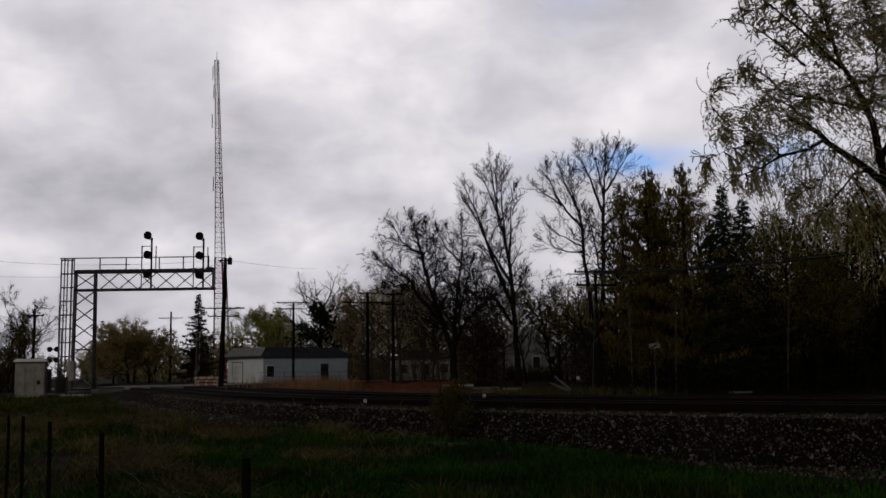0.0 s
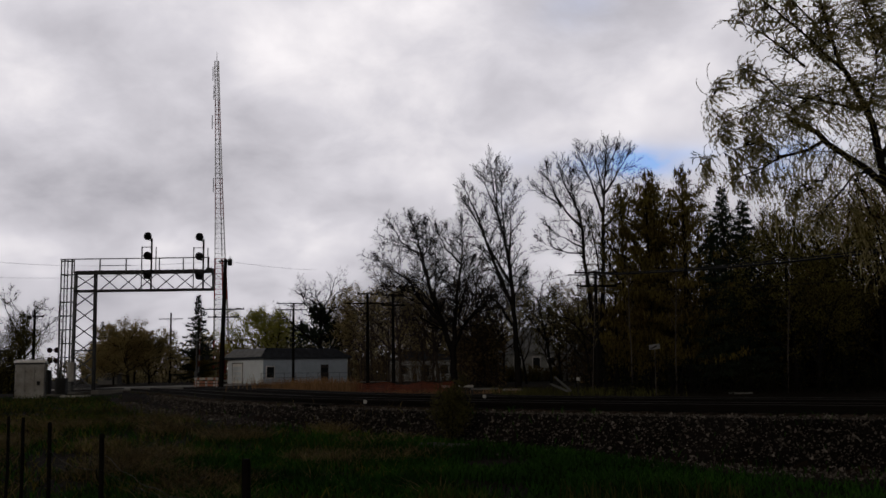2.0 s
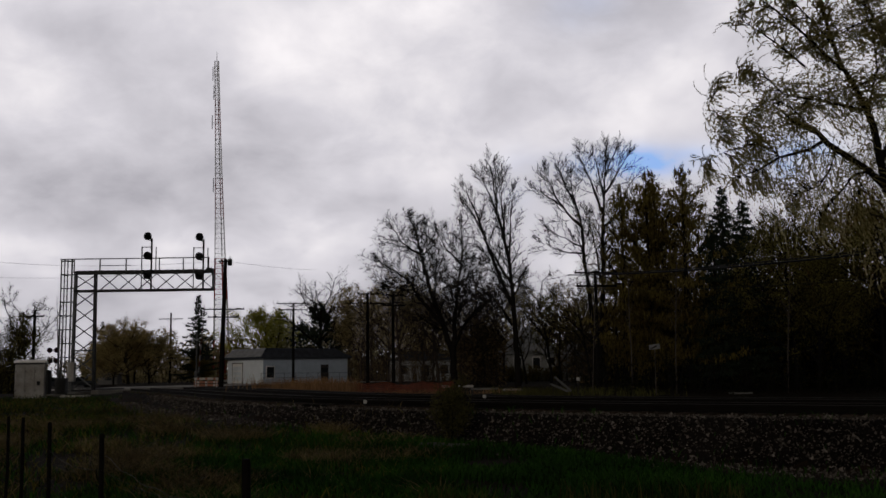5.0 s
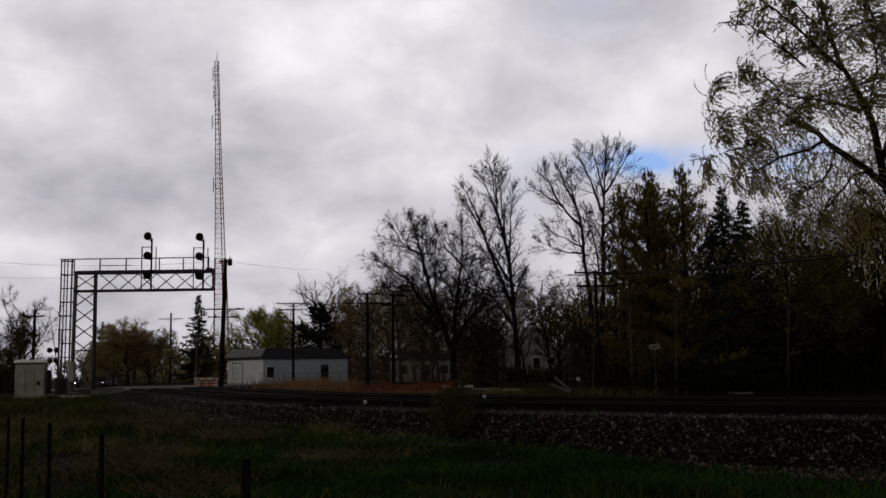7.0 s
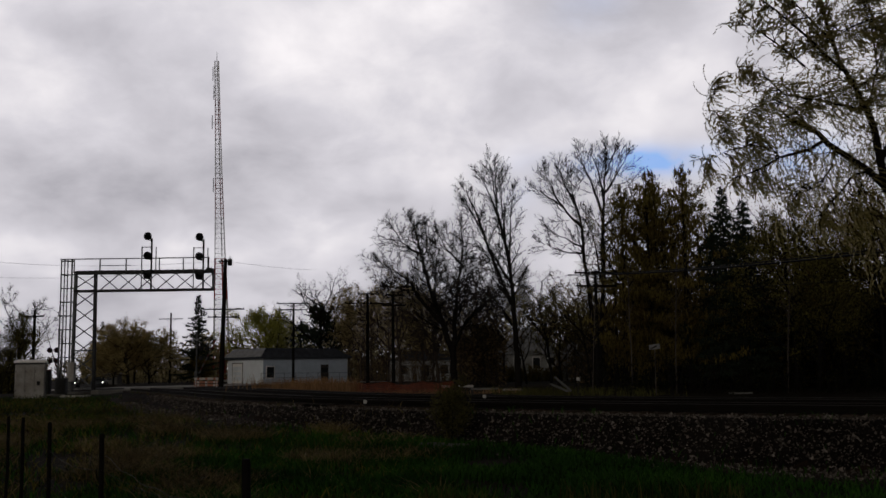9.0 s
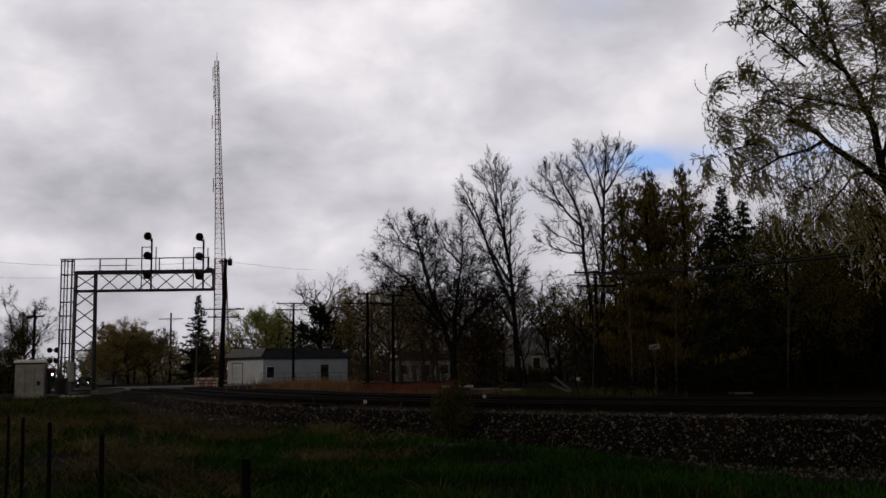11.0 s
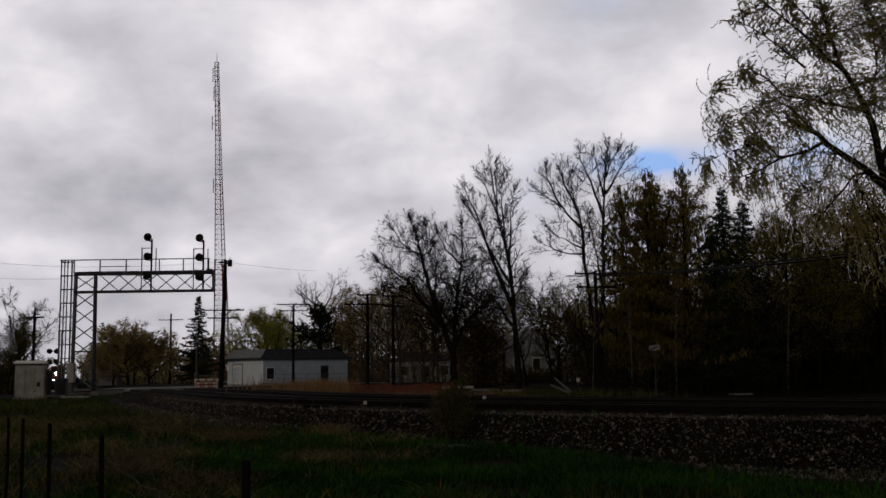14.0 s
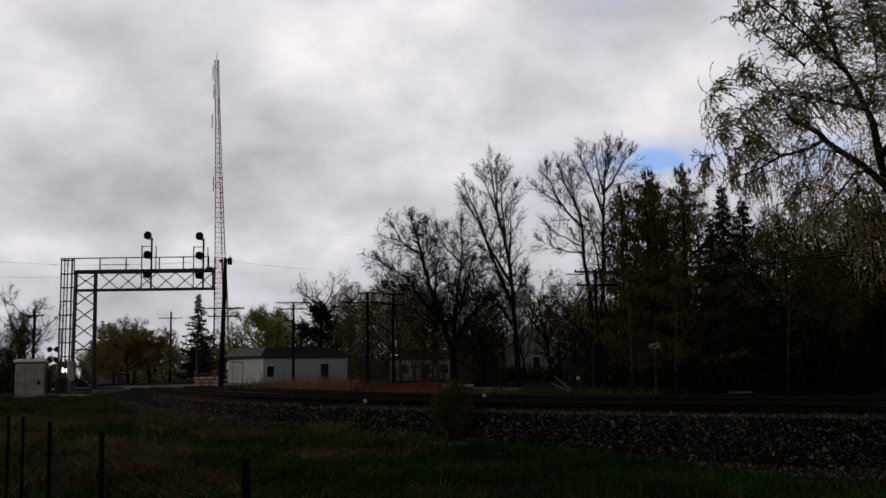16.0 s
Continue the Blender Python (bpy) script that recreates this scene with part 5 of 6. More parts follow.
# ---- workshop and houses ----
def workshop():
    """A low white building: a gabled front bay beside a long pale blue block wing."""
    z0 = z_at(-20, 126)
    a, b, c = Vector((-26.9, 127.0, z0)), Vector((-21.6, 122.0, z0)), Vector((-12.2, 128.5, z0))
    t = thing("workshop", Matrix.Translation((-20, 126, z0)), "low white workshop with a dark hipped roof", "building")
    o = Vector((-20, 126, z0))
    h = 3.2
    for name, p, q, mat in (("wall", a, b, M_WHITE), ("wall", b, c, M_BLUEWHITE)):
        u = (q - p).normalized()
        nrm = Vector((u.y, -u.x, 0))
        m = (p + q) / 2 - nrm * 0.1 - o
        part(name, Geo().box((m.x, m.y, h / 2), ((q - p).length, 0.2, h), math.atan2(u.y, u.x)), mat, t, "white siding wall" if mat is M_WHITE else "pale blue-grey block wall")
    d = a + (c - b)
    for p, q in ((c, d), (d, a)):
        u = (q - p).normalized()
        m = (p + q) / 2 - o
        part("wall", Geo().box((m.x, m.y, h / 2), ((q - p).length - 0.2, 0.2, h), math.atan2(u.y, u.x)), M_WHITE, t)

    def on(p, q, s, z, off):
        u = (q - p).normalized()
        return p + u * s + Vector((u.y, -u.x, 0)) * off + Vector((0, 0, z)) - o, math.atan2(u.y, u.x)

    m, r = on(a, b, 2.1, 1.25, 0.03)
    fr, _ = on(a, b, 2.1, 1.28, 0.015)
    part("door_frame", Geo().box(fr, (2.2, 0.06, 2.56), r, 0.01), M_SHED, t, "dark door surround")
    gd = part("garage_door", Geo().box(m, (1.95, 0.08, 2.4), r, 0.02), M_CASETOP, t, "white panelled garage door")
    for k in range(3):
        m, r = on(a, b, 2.1, 0.65 + k * 0.6, 0.08)
        part("panel", Geo().box(m, (1.8, 0.03, 0.5), r, 0.01), M_WHITE, gd)
    for s, w, zz, hh, nm in ((0.9, 0.95, 1.35, 1.3, "window"), (8.2, 0.9, 1.1, 2.1, "door")):
        m, r = on(b, c, s, zz, 0.02)
        fr = part(nm, Geo().box(m, (w + 0.16, 0.07, hh + 0.16), r, 0.01), M_CASETOP if nm == "window" else M_DOOR, t, "dark window with a pale frame" if nm == "window" else "dark door with a glass pane")
        m, r = on(b, c, s, zz + (0.0 if nm == "window" else 0.45), 0.07)
        part("pane", Geo().box(m, (w, 0.03, hh if nm == "window" else 0.6), r), M_GLASS, fr)
    # block courses stand a little proud
    for k in range(1, 6):
        m, r = on(b, c, (c - b).length / 2, k * 0.45, 0.004)
        part("course", Geo().box(m, ((c - b).length - 0.1, 0.012, 0.40), r), M_BLUEWHITE, t)
    # roof: hipped slopes with an overhang
    g = Geo()
    mid = (a + b + c + d) / 4
    e = [p + (p - mid).normalized() * 0.6 + Vector((0, 0, h)) - o for p in (a, b, c, d)]
    along = (c - b).normalized()
    top = [p + (mid - p) * 0.1 + along * k + Vector((0, 0, h + 1.05)) - o for p, k in ((a, 0.0), (b, 0.0), (c, -1.0), (d, -1.0))]
    vs = [tuple(p) for p in (*e, *top)] + [tuple(p - Vector((0, 0, 0.22))) for p in e]
    g.add(vs, [(1, 2, 6, 5), (2, 3, 7, 6), (3, 0, 4, 7), (4, 5, 6, 7), (8, 9, 1, 0), (9, 10, 2, 1), (10, 11, 3, 2), (11, 8, 0, 3), (11, 10, 9, 8)])
    bay = Geo()
    bay.add([vs[0], vs[1], vs[5], vs[4]], [(0, 1, 2, 3)])
    part("bay_roof", bay, M_ROOFGREY, t, "paler grey roof slope over the bay")
    part("roof", g, M_ROOF, t, "dark shingled hip roof")


workshop()


def house(at, w, dp, h, ridge, rz, label, wall, roof, trim=M_CASETOP, sill=0.0, crest=0.35):
    z = z_at(at[0], at[1])
    t = thing("house", pose(at[0], at[1], z, 0, 0, rz), label, "house", "houses beyond the railway")
    part("wall", Geo().box((0, 0, h / 2), (w, dp, h)), wall, t)
    g = Geo()
    x, y = w / 2 + 0.4, dp / 2 + 0.4
    g.add([(-x, -y, h), (x, -y, h), (x, y, h), (-x, y, h), (-x * crest, 0, h + ridge), (x * crest, 0, h + ridge)], [(0, 1, 5, 4), (1, 2, 5), (2, 3, 4, 5), (3, 0, 4), (3, 2, 1, 0)])
    part("roof", g, roof, t)
    for k, xx in enumerate((-w * 0.3, w * 0.05, w * 0.33)):
        wd = part("window" if k != 1 else "door", Geo().box((xx, -dp / 2 - 0.02, 1.5 + sill if k != 1 else 1.1 + sill), (1.1, 0.08, 1.2 if k != 1 else 2.1), 0, 0.01), trim, t)
        part("pane", Geo().box((xx, -dp / 2 - 0.07, 1.5 + sill if k != 1 else 1.3 + sill), (0.9, 0.03, 1.0 if k != 1 else 1.4)), M_GLASS, wd)


house((10.9, 134), 7.0, 7.0, 3.3, 3.6, 8, "white house with a grey hip roof behind the bare trees", M_HOUSEWALL, M_ROOFDULL, sill=0.8, crest=0.06)
house((-3.0, 142), 9.0, 7.0, 2.7, 1.4, 0, "low pale house behind the orange fence", M_HOUSEWALL, M_ROOF, M_SHED)
house((-49.0, 150), 2.8, 3.0, 1.5, 0.7, 5, "small grey shed beyond the crossing", M_SHED, M_ROOFGREY, M_SHED)


def gabled_cottage():
    """Its gable end, with white barge boards, faces the railway."""
    x, y = 15.2, 118.0
    t = thing("house", pose(x, y, z_at(x, y), 0, 0, 6), "small grey-white cottage with white boards along its gable", "house", "houses beyond the railway")
    w, dp, h, ridge = 3.2, 5.0, 2.9, 1.35
    g = Geo()
    g.add([(-w / 2, -dp / 2, 0), (w / 2, -dp / 2, 0), (w / 2, -dp / 2, h), (0, -dp / 2, h + ridge), (-w / 2, -dp / 2, h),
           (-w / 2, dp / 2, 0), (w / 2, dp / 2, 0), (w / 2, dp / 2, h), (0, dp / 2, h + ridge), (-w / 2, dp / 2, h)],
          [(0, 1, 2, 3, 4), (9, 8, 7, 6, 5), (1, 6, 7, 2), (5, 0, 4, 9)])
    part("wall", g, M_HOUSEWALL, t, "dull white clapboard wall")
    for s in (-1, 1):
        roof = Geo()
        e = Vector((s * (w / 2 + 0.35), 0, h - 0.3))
        c = Vector((0, 0, h + ridge + 0.04))
        y0, y1 = -dp / 2 - 0.35, dp / 2 + 0.35
        up = Vector((0, 0, 0.1))
        vs = [(e.x, y0, e.z), (c.x, y0, c.z), (c.x, y1, c.z), (e.x, y1, e.z)]
        roof.add(vs + [tuple(Vector(v) + up) for v in vs], [(3, 2, 1, 0), (4, 5, 6, 7), (0, 1, 5, 4), (1, 2, 6, 5), (2, 3, 7, 6), (3, 0, 4, 7)])
        part("roof", roof, M_ROOFDULL, t, "grey shingled roof slope")
        part("barge_board", Geo().bar((e.x, y0 - 0.03, e.z - 0.02), (c.x, y0 - 0.03, c.z - 0.02), 0.04, 0.22), M_CASETOP, t, "white barge board")
    win = part("window", Geo().box((-0.7, -dp / 2 - 0.02, 1.7), (0.8, 0.08, 1.2), 0, 0.01), M_CASETOP, t)
    part("pane", Geo().box((-0.7, -dp / 2 - 0.07, 1.7), (0.62, 0.03, 1.0)), M_GLASS, win)
    part("door", Geo().box((0.75, -dp / 2 - 0.02, 1.05), (0.9, 0.08, 2.05), 0, 0.01), M_DOOR, t)


gabled_cottage()


def sign_board():
    x, y = 11.62, 57.0
    z = z_at(x, y)
    t = thing("sign_board", pose(x, y, z, 0, 0, -10), "tilted white board on a thin post at the wood's edge", "sign")
    part("post", Geo().tube([(0.1, 0, -0.2), (0.12, 0, 2.9)], 0.025, 6), M_BIRCH, t)
    part("board", Geo().box((0, 0, 0), (0.6, 0.03, 0.28), 0, 0.01), M_GATE_W, t).matrix_local = pose(0.1, -0.04, 2.7, 0, -6, 0)
    part("stain", Geo().box((0, 0, 0), (0.4, 0.012, 0.09), 0, 0.004), M_DOOR, t, "dark streak").matrix_local = pose(0.05, -0.062, 2.66, 0, -25, 0)


sign_board()


# ---- near the track ----
def orange_fence():
    t = thing("safety_fence", Matrix(), "sagging orange plastic mesh fence on stakes beyond the track", "fence")
    pts = [(-6.4, 70.0), (-4.0, 70.6), (-1.6, 69.8), (0.6, 70.4)]
    rng = random.Random(5)
    hs = []
    for x, y in pts:
        z = z_at(x, y)
        hs.append((x, y, z))
        part("stake", Geo().bar((x, y, z - 0.1), (x + rng.uniform(-0.05, 0.05), y, z + 1.05), 0.05), M_DARKSTEEL, t)
    for k in range(len(hs) - 1):
        g = Geo()
        p, q = Vector(hs[k]), Vector(hs[k + 1])
        for j in range(6):
            a = 0.2 + j * 0.13 - 0.02 - 0.05 * (k % 2)
            pts2 = [p.lerp(q, s / 8) + Vector((0, -0.03, a - (0.12 + 0.1 * (k % 2)) * math.sin(math.pi * s / 8) * (0.4 + j * 0.12) + 0.03 * math.sin(s * 2.3 + k + j))) for s in range(9)]
            g.tube(pts2, 0.022, 4)
        for s in range(33):
            f = s / 32
            b = p.lerp(q, f)
            sag = 0.16 * math.sin(math.pi * f)
            g.bar(b + Vector((0, -0.035, 0.22 - sag * 0.4)), b + Vector((0, -0.035, 0.84 - sag)), 0.022)
        part("mesh_panel", g, M_ORANGE, t)


orange_fence()


def barricade():
    at = (-24.18, 104.00, 0.96)
    z = z_at(at[0], at[1])
    t = thing("barricade", pose(at[0], at[1], z, 0, 0, 8), "faded orange and white board barricade by the crossing", "barricade")
    for s in (-1.05, 1.05):
        part("leg", Geo().bar((s, -0.3, 0), (s, 0, 1.1), 0.06).bar((s, 0.3, 0), (s, 0, 1.1), 0.06), M_REDWHITE_W, t)
    for zz, mat in ((0.32, M_BARRIER), (0.64, M_BARRIER), (0.98, M_BARRIER_W)):
        board = part("board", Geo().box((0, -0.05, zz), (2.4, 0.04, 0.22), 0, 0.01), mat, t, "pale top board" if mat is M_BARRIER_W else "faded orange board")
        for k in range(3):
            part("stripe", Geo().box((-0.8 + k * 0.8, -0.073, zz), (0.22, 0.008, 0.2)), M_BARRIER_W if mat is M_BARRIER else M_BARRIER, board)


barricade()


def fence():
    """Old wire fence across the field."""
    t = thing("wire_fence", Matrix(), "old field fence of dark posts with slack wire", "fence")
    tops = [(-1.07, 5.55, 1.46), (-2.73, 8.20, 1.46), (-4.03, 10.50, 1.46), (-5.02, 12.25, 1.45), (-5.83, 13.75, 1.41)]
    radii = [0.026, 0.021, 0.021, 0.021, 0.021]
    for p, r in zip(tops, radii):
        z = z_at(p[0], p[1])
        part("post", Geo().tube([(p[0] - 0.02, p[1], z - 0.2), (p[0] + 0.01, p[1], (z + p[2]) / 2), (p[0], p[1], p[2] - 0.02), (p[0], p[1], p[2])], [r * 1.05, r, r * 0.96, r * 0.8], 8), M_POST, t)
    for k in range(len(tops) - 1):
        p, q = Vector(tops[k]), Vector(tops[k + 1])
        for drop, sag in ((0.28, 0.06), (0.55, 0.1)):
            pts = [p.lerp(q, s / 10) - Vector((0, 0, drop + sag * math.sin(math.pi * s / 10))) for s in range(11)]
            part("wire", Geo().tube(pts, 0.0013, 4), M_DARKSTEEL, t)
    a, b = Vector((-2.70, 8.20, 1.29)), Vector((-1.60, 6.40, 1.15))
    pts = [a.lerp(b, s / 12) + Vector((0, 0, 0.012 * math.sin(s * 1.7) - 0.05 * math.sin(math.pi * s / 12))) for s in range(13)]
    part("loose_wire", Geo().tube(pts, 0.002, 5), M_SHED, t, "slack broken fence strand")


fence()


def bush():
    x, y = 0.15, 24.6
    return tree((x, y), 1.75, SHRUB, 101, "small leafing bush on the ballast slope", M_BARKDARK, M_LEAF_BUSH, 26, 0.045, girth=0.008, trunk_share=0.55, spread=0.16, category="bush", name="bush")


bush()


def marker(at, s, label):
    t = thing("rail_marker", Matrix.Translation((at[0], at[1], z_at(at[0], at[1]))), label, "marker", "white markers by the track")
    part("stake", Geo().bar((0, 0, -0.1), (0, 0, at[2] - z_at(at[0], at[1]) + 0.0), 0.04), M_DARKSTEEL, t)
    part("plate", Geo().box((0, -0.03, at[2] - z_at(at[0], at[1])), (s, 0.02, s), 0, 0.006), M_MARK, t)


marker((-2.33, 30.00, 1.12), 0.1, "small white marker plate on the ballast shoulder")
marker((1.12, 29.20, 1.25), 0.09, "small white marker plate between the rails")
marker((7.80, 60.00, 1.50), 0.2, "small square white sign on a stake before the wood")


def lumber():
    g = Geo()
    for a, b in (((6.02, 56.00, 1.64), (6.62, 54.00, 0.93)), ((5.79, 56.00, 1.27), (6.47, 54.00, 0.90))):
        g.bar(a, b, 0.09)
    tagged(part("discarded_timber", g, M_SHED), "weathered grey timbers leaning in the brush", "timber")


lumber()


def tufts(name, n, area, seed, mat, high, label, wide=0.012, lean=0.25, patch=0.55, rare=0.0):
    """Grass in blades: each a bent sliver."""
    rng = random.Random(seed)
    pts = []
    while len(pts) < n:
        x0, x1, y0, y1 = rng.choice(area)
        x, y = rng.uniform(x0, x1), rng.uniform(y0, y1)
        if noise.noise((x * patch, y * patch, seed)) > rng.uniform(-0.5, 0.35) * (1 - rare) + 0.25 * rare:
            pts.append((x, y))
    zs, d, bed = ground_z(pts)
    g = Geo()
    for (x, y), z, b, dd in zip(pts, zs, bed, d):
        if (b or (is_litter(x, dd) and dd < 0 and y < 60)) and rng.random() < 0.96:
            continue
        h = high * rng.uniform(0.4, 1.25)
        a = rng.uniform(0, 6.28)
        lx, ly = rng.gauss(0, lean) * h, rng.gauss(0, lean) * h
        wx, wy = math.cos(a) * wide, math.sin(a) * wide
        g.add([(x - wx, y - wy, z - 0.03), (x + wx, y + wy, z - 0.03), (x + lx * 0.4 + wx * 0.7, y + ly * 0.4 + wy * 0.7, z + h * 0.6), (x + lx * 0.4 - wx * 0.7, y + ly * 0.4 - wy * 0.7, z + h * 0.6),
               (x + lx, y + ly, z + h)], [(0, 1, 2, 3), (3, 2, 4)])
    t = setting(name, g, mat, label, "grass", "stuff")
    return t


tufts("grass", 52000, [(-4, 9, 11, 22), (-6, 4, 14, 27)], 1, M_GRASS, 0.18, "lush dark green spring grass in the field", 0.012, 0.55)
tufts("grass", 10000, [(-1, 8, 10.5, 20)], 21, M_GRASS, 0.15, "short green grass between taller tufts", 0.013, 0.6)
tufts("grass", 16000, [(-14, -2, 15, 36), (-30, -10, 36, 66)], 2, M_GRASS, 0.2, "thin green grass among dry stalks", 0.014, 0.6)
tufts("grass", 26000, [(-16, 0, 14, 36), (-28, -10, 34, 60)], 12, M_OLIVEGRASS, 0.17, "matted olive old grass in the field", 0.012, 0.9)
tufts("dry_grass", 18000, [(-14, 0, 15, 34), (-12, -2, 17, 30)], 3, M_STRAW, 0.26, "matted straw-coloured dry grass in swathes", 0.011, 1.5, 0.4, 0.7)
tufts("dry_weeds", 3500, [(-13.5, -6.0, 60, 76)], 6, M_REED, 1.1, "tall tan dry weeds beyond the track", 0.02, 0.15)

tufts("dry_weeds", 450, [(-5.5, 5.0, 66, 69.5)], 16, M_REED, 0.36, "sparse tan stalks before the orange fence", 0.018, 0.3)
tufts("weeds", 700, [(-2.1, -1.0, 12.0, 13.5), (1.6, 4.2, 13.6, 15.2), (-0.4, 0.6, 13.2, 14.6)], 8, M_WEED, 0.36, "olive-yellow weeds standing above the green grass", 0.01, 0.25)
tufts("weeds", 1500, [(3, 13, 54, 72)], 14, M_WEED, 0.45, "rank weeds at the foot of the wood", 0.02, 0.4)
tufts("weeds", 700, [(-27, -18, 50, 64), (-14, -8, 34, 46)], 9, M_WEED, 0.35, "rank olive weeds between field and track", 0.02, 0.3)
for k, (x, y, h) in enumerate([(10.95, 60.0, 8.5), (14.0, 62.0, 9.0), (20.4, 61.0, 8.5), (9.0, 62.5, 6.0)]):
    tree((x, y), h, SLIM, 150 + k, "thin pale sapling at the wood's edge", M_BIRCH, M_LEAF_OLIVE, 2, 0.07, girth=0.005, trunk_share=0.9, group="pale saplings", name="sapling", spread=0.3)


def yard_fence():
    t = thing("yard_fence", Matrix(), "thin grey wire yard fence before the workshop", "fence")
    a, b = Vector((-21.4, 119.5, 0)), Vector((-11.6, 126.0, 0))
    z = z_at(-17, 122)
    pts = [a.lerp(b, k / 8) + Vector((0, 0, z)) for k in range(9)]
    for p in pts:
        part("post", Geo().tube([p, p + Vector((0, 0, 1.25))], 0.03, 6), M_GALV, t)
    for hh in (0.15, 0.7, 1.22):
        part("rail", Geo().tube([p + Vector((0, 0, hh)) for p in pts], 0.02, 5), M_GALV, t)


yard_fence()


def parked_van():
    x, y = 2.6, 116.0
    t = thing("van", pose(x, y, z_at(x, y), 0, 0, 20), "grey van parked behind the orange fence", "van")
    part("body", Geo().box((0, 0, 1.05), (1.9, 4.6, 1.5), bev=0.2), M_CARPAINT, t)
    # opaque pale panes: the sky's reflection is put into their colour
    for xx in (-0.45, 0.45):
        part("window", Geo().box((xx, -2.31, 1.4), (0.75, 0.03, 0.5), 0, 0.01), M_CASE, t, "rear window coloured pale for its reflection")
    part("bumper", Geo().box((0, -2.36, 0.5), (1.8, 0.15, 0.2), 0, 0.03), M_CASE, t)
    for xx in (-0.85, 0.85):
        for yy in (-1.4, 1.4):
            part("wheel", Geo().disc((xx, yy, 0.34), (1, 0, 0), 0.34, 0.22, 16), M_TYRE, t)


parked_van()


def slab(at, size, rz, label):
    t = tagged(part("concrete_slab", Geo().box((0, 0, 0), size, 0, 0.04), M_SHED if "broken" in label else M_CONCRETE), label, "slab", "concrete slabs by the fence")
    t.matrix_world = pose(at[0], at[1], z_at(at[0], at[1]) + size[2] / 2 - 0.03, 0, 0, rz)


for k in range(3):
    slab((-23.4 + k * 1.45, 71.9 + k * 2.75), (3.05, 0.7, 0.3), 62.5, "pale worn crossing panel beside the rails")
slab((-23.9, 66.5), (1.7, 1.0, 0.16), 6, "pale concrete pad before the gantry")
slab((-26.2, 68.5), (1.5, 0.9, 0.16), 0, "pale concrete pad beside the signal cabinet")
slab((3.2, 82), (2.2, 0.5, 0.2), 4, "broken pale concrete slab lying in the weeds")
slab((16.7, 58), (1.3, 0.4, 0.14), 5, "pale broken slab at the foot of the wood")
slab((5.0, 76), (1.4, 0.5, 0.2), -8, "short pale concrete slab lying in the weeds")
slab((1.2, 96), (3.0, 0.5, 0.25), 3, "long pale concrete kerb lying behind the fence")


def plank(at, ln, rz, mat, name, label, r=0.12):
    z = z_at(at[0], at[1])
    ob = tagged(part(name, Geo().box((0, 0, 0.05), (ln, r, 0.08), 0, 0.01), mat), label, "timber", "timbers in the field")
    ob.matrix_world = pose(at[0], at[1], z, 0, 3, rz)


plank((-3.80, 31.50, 0.41), 1.1, 20, M_POST, "old_tie", "blackened old tie lying below the ballast", 0.22)
for k, (px, rz, ln) in enumerate(((-0.25, 12, 0.7), (0.1, -8, 0.9), (0.45, 30, 0.5), (0.2, 55, 0.4), (-0.05, -30, 0.55))):
    plank((px, 24.2 - 0.12 * k), ln, rz, M_SHED, "stick", "bleached broken stick below the bush", 0.05)


# ---- the leafing tree close by, whose boughs move in the wind ----


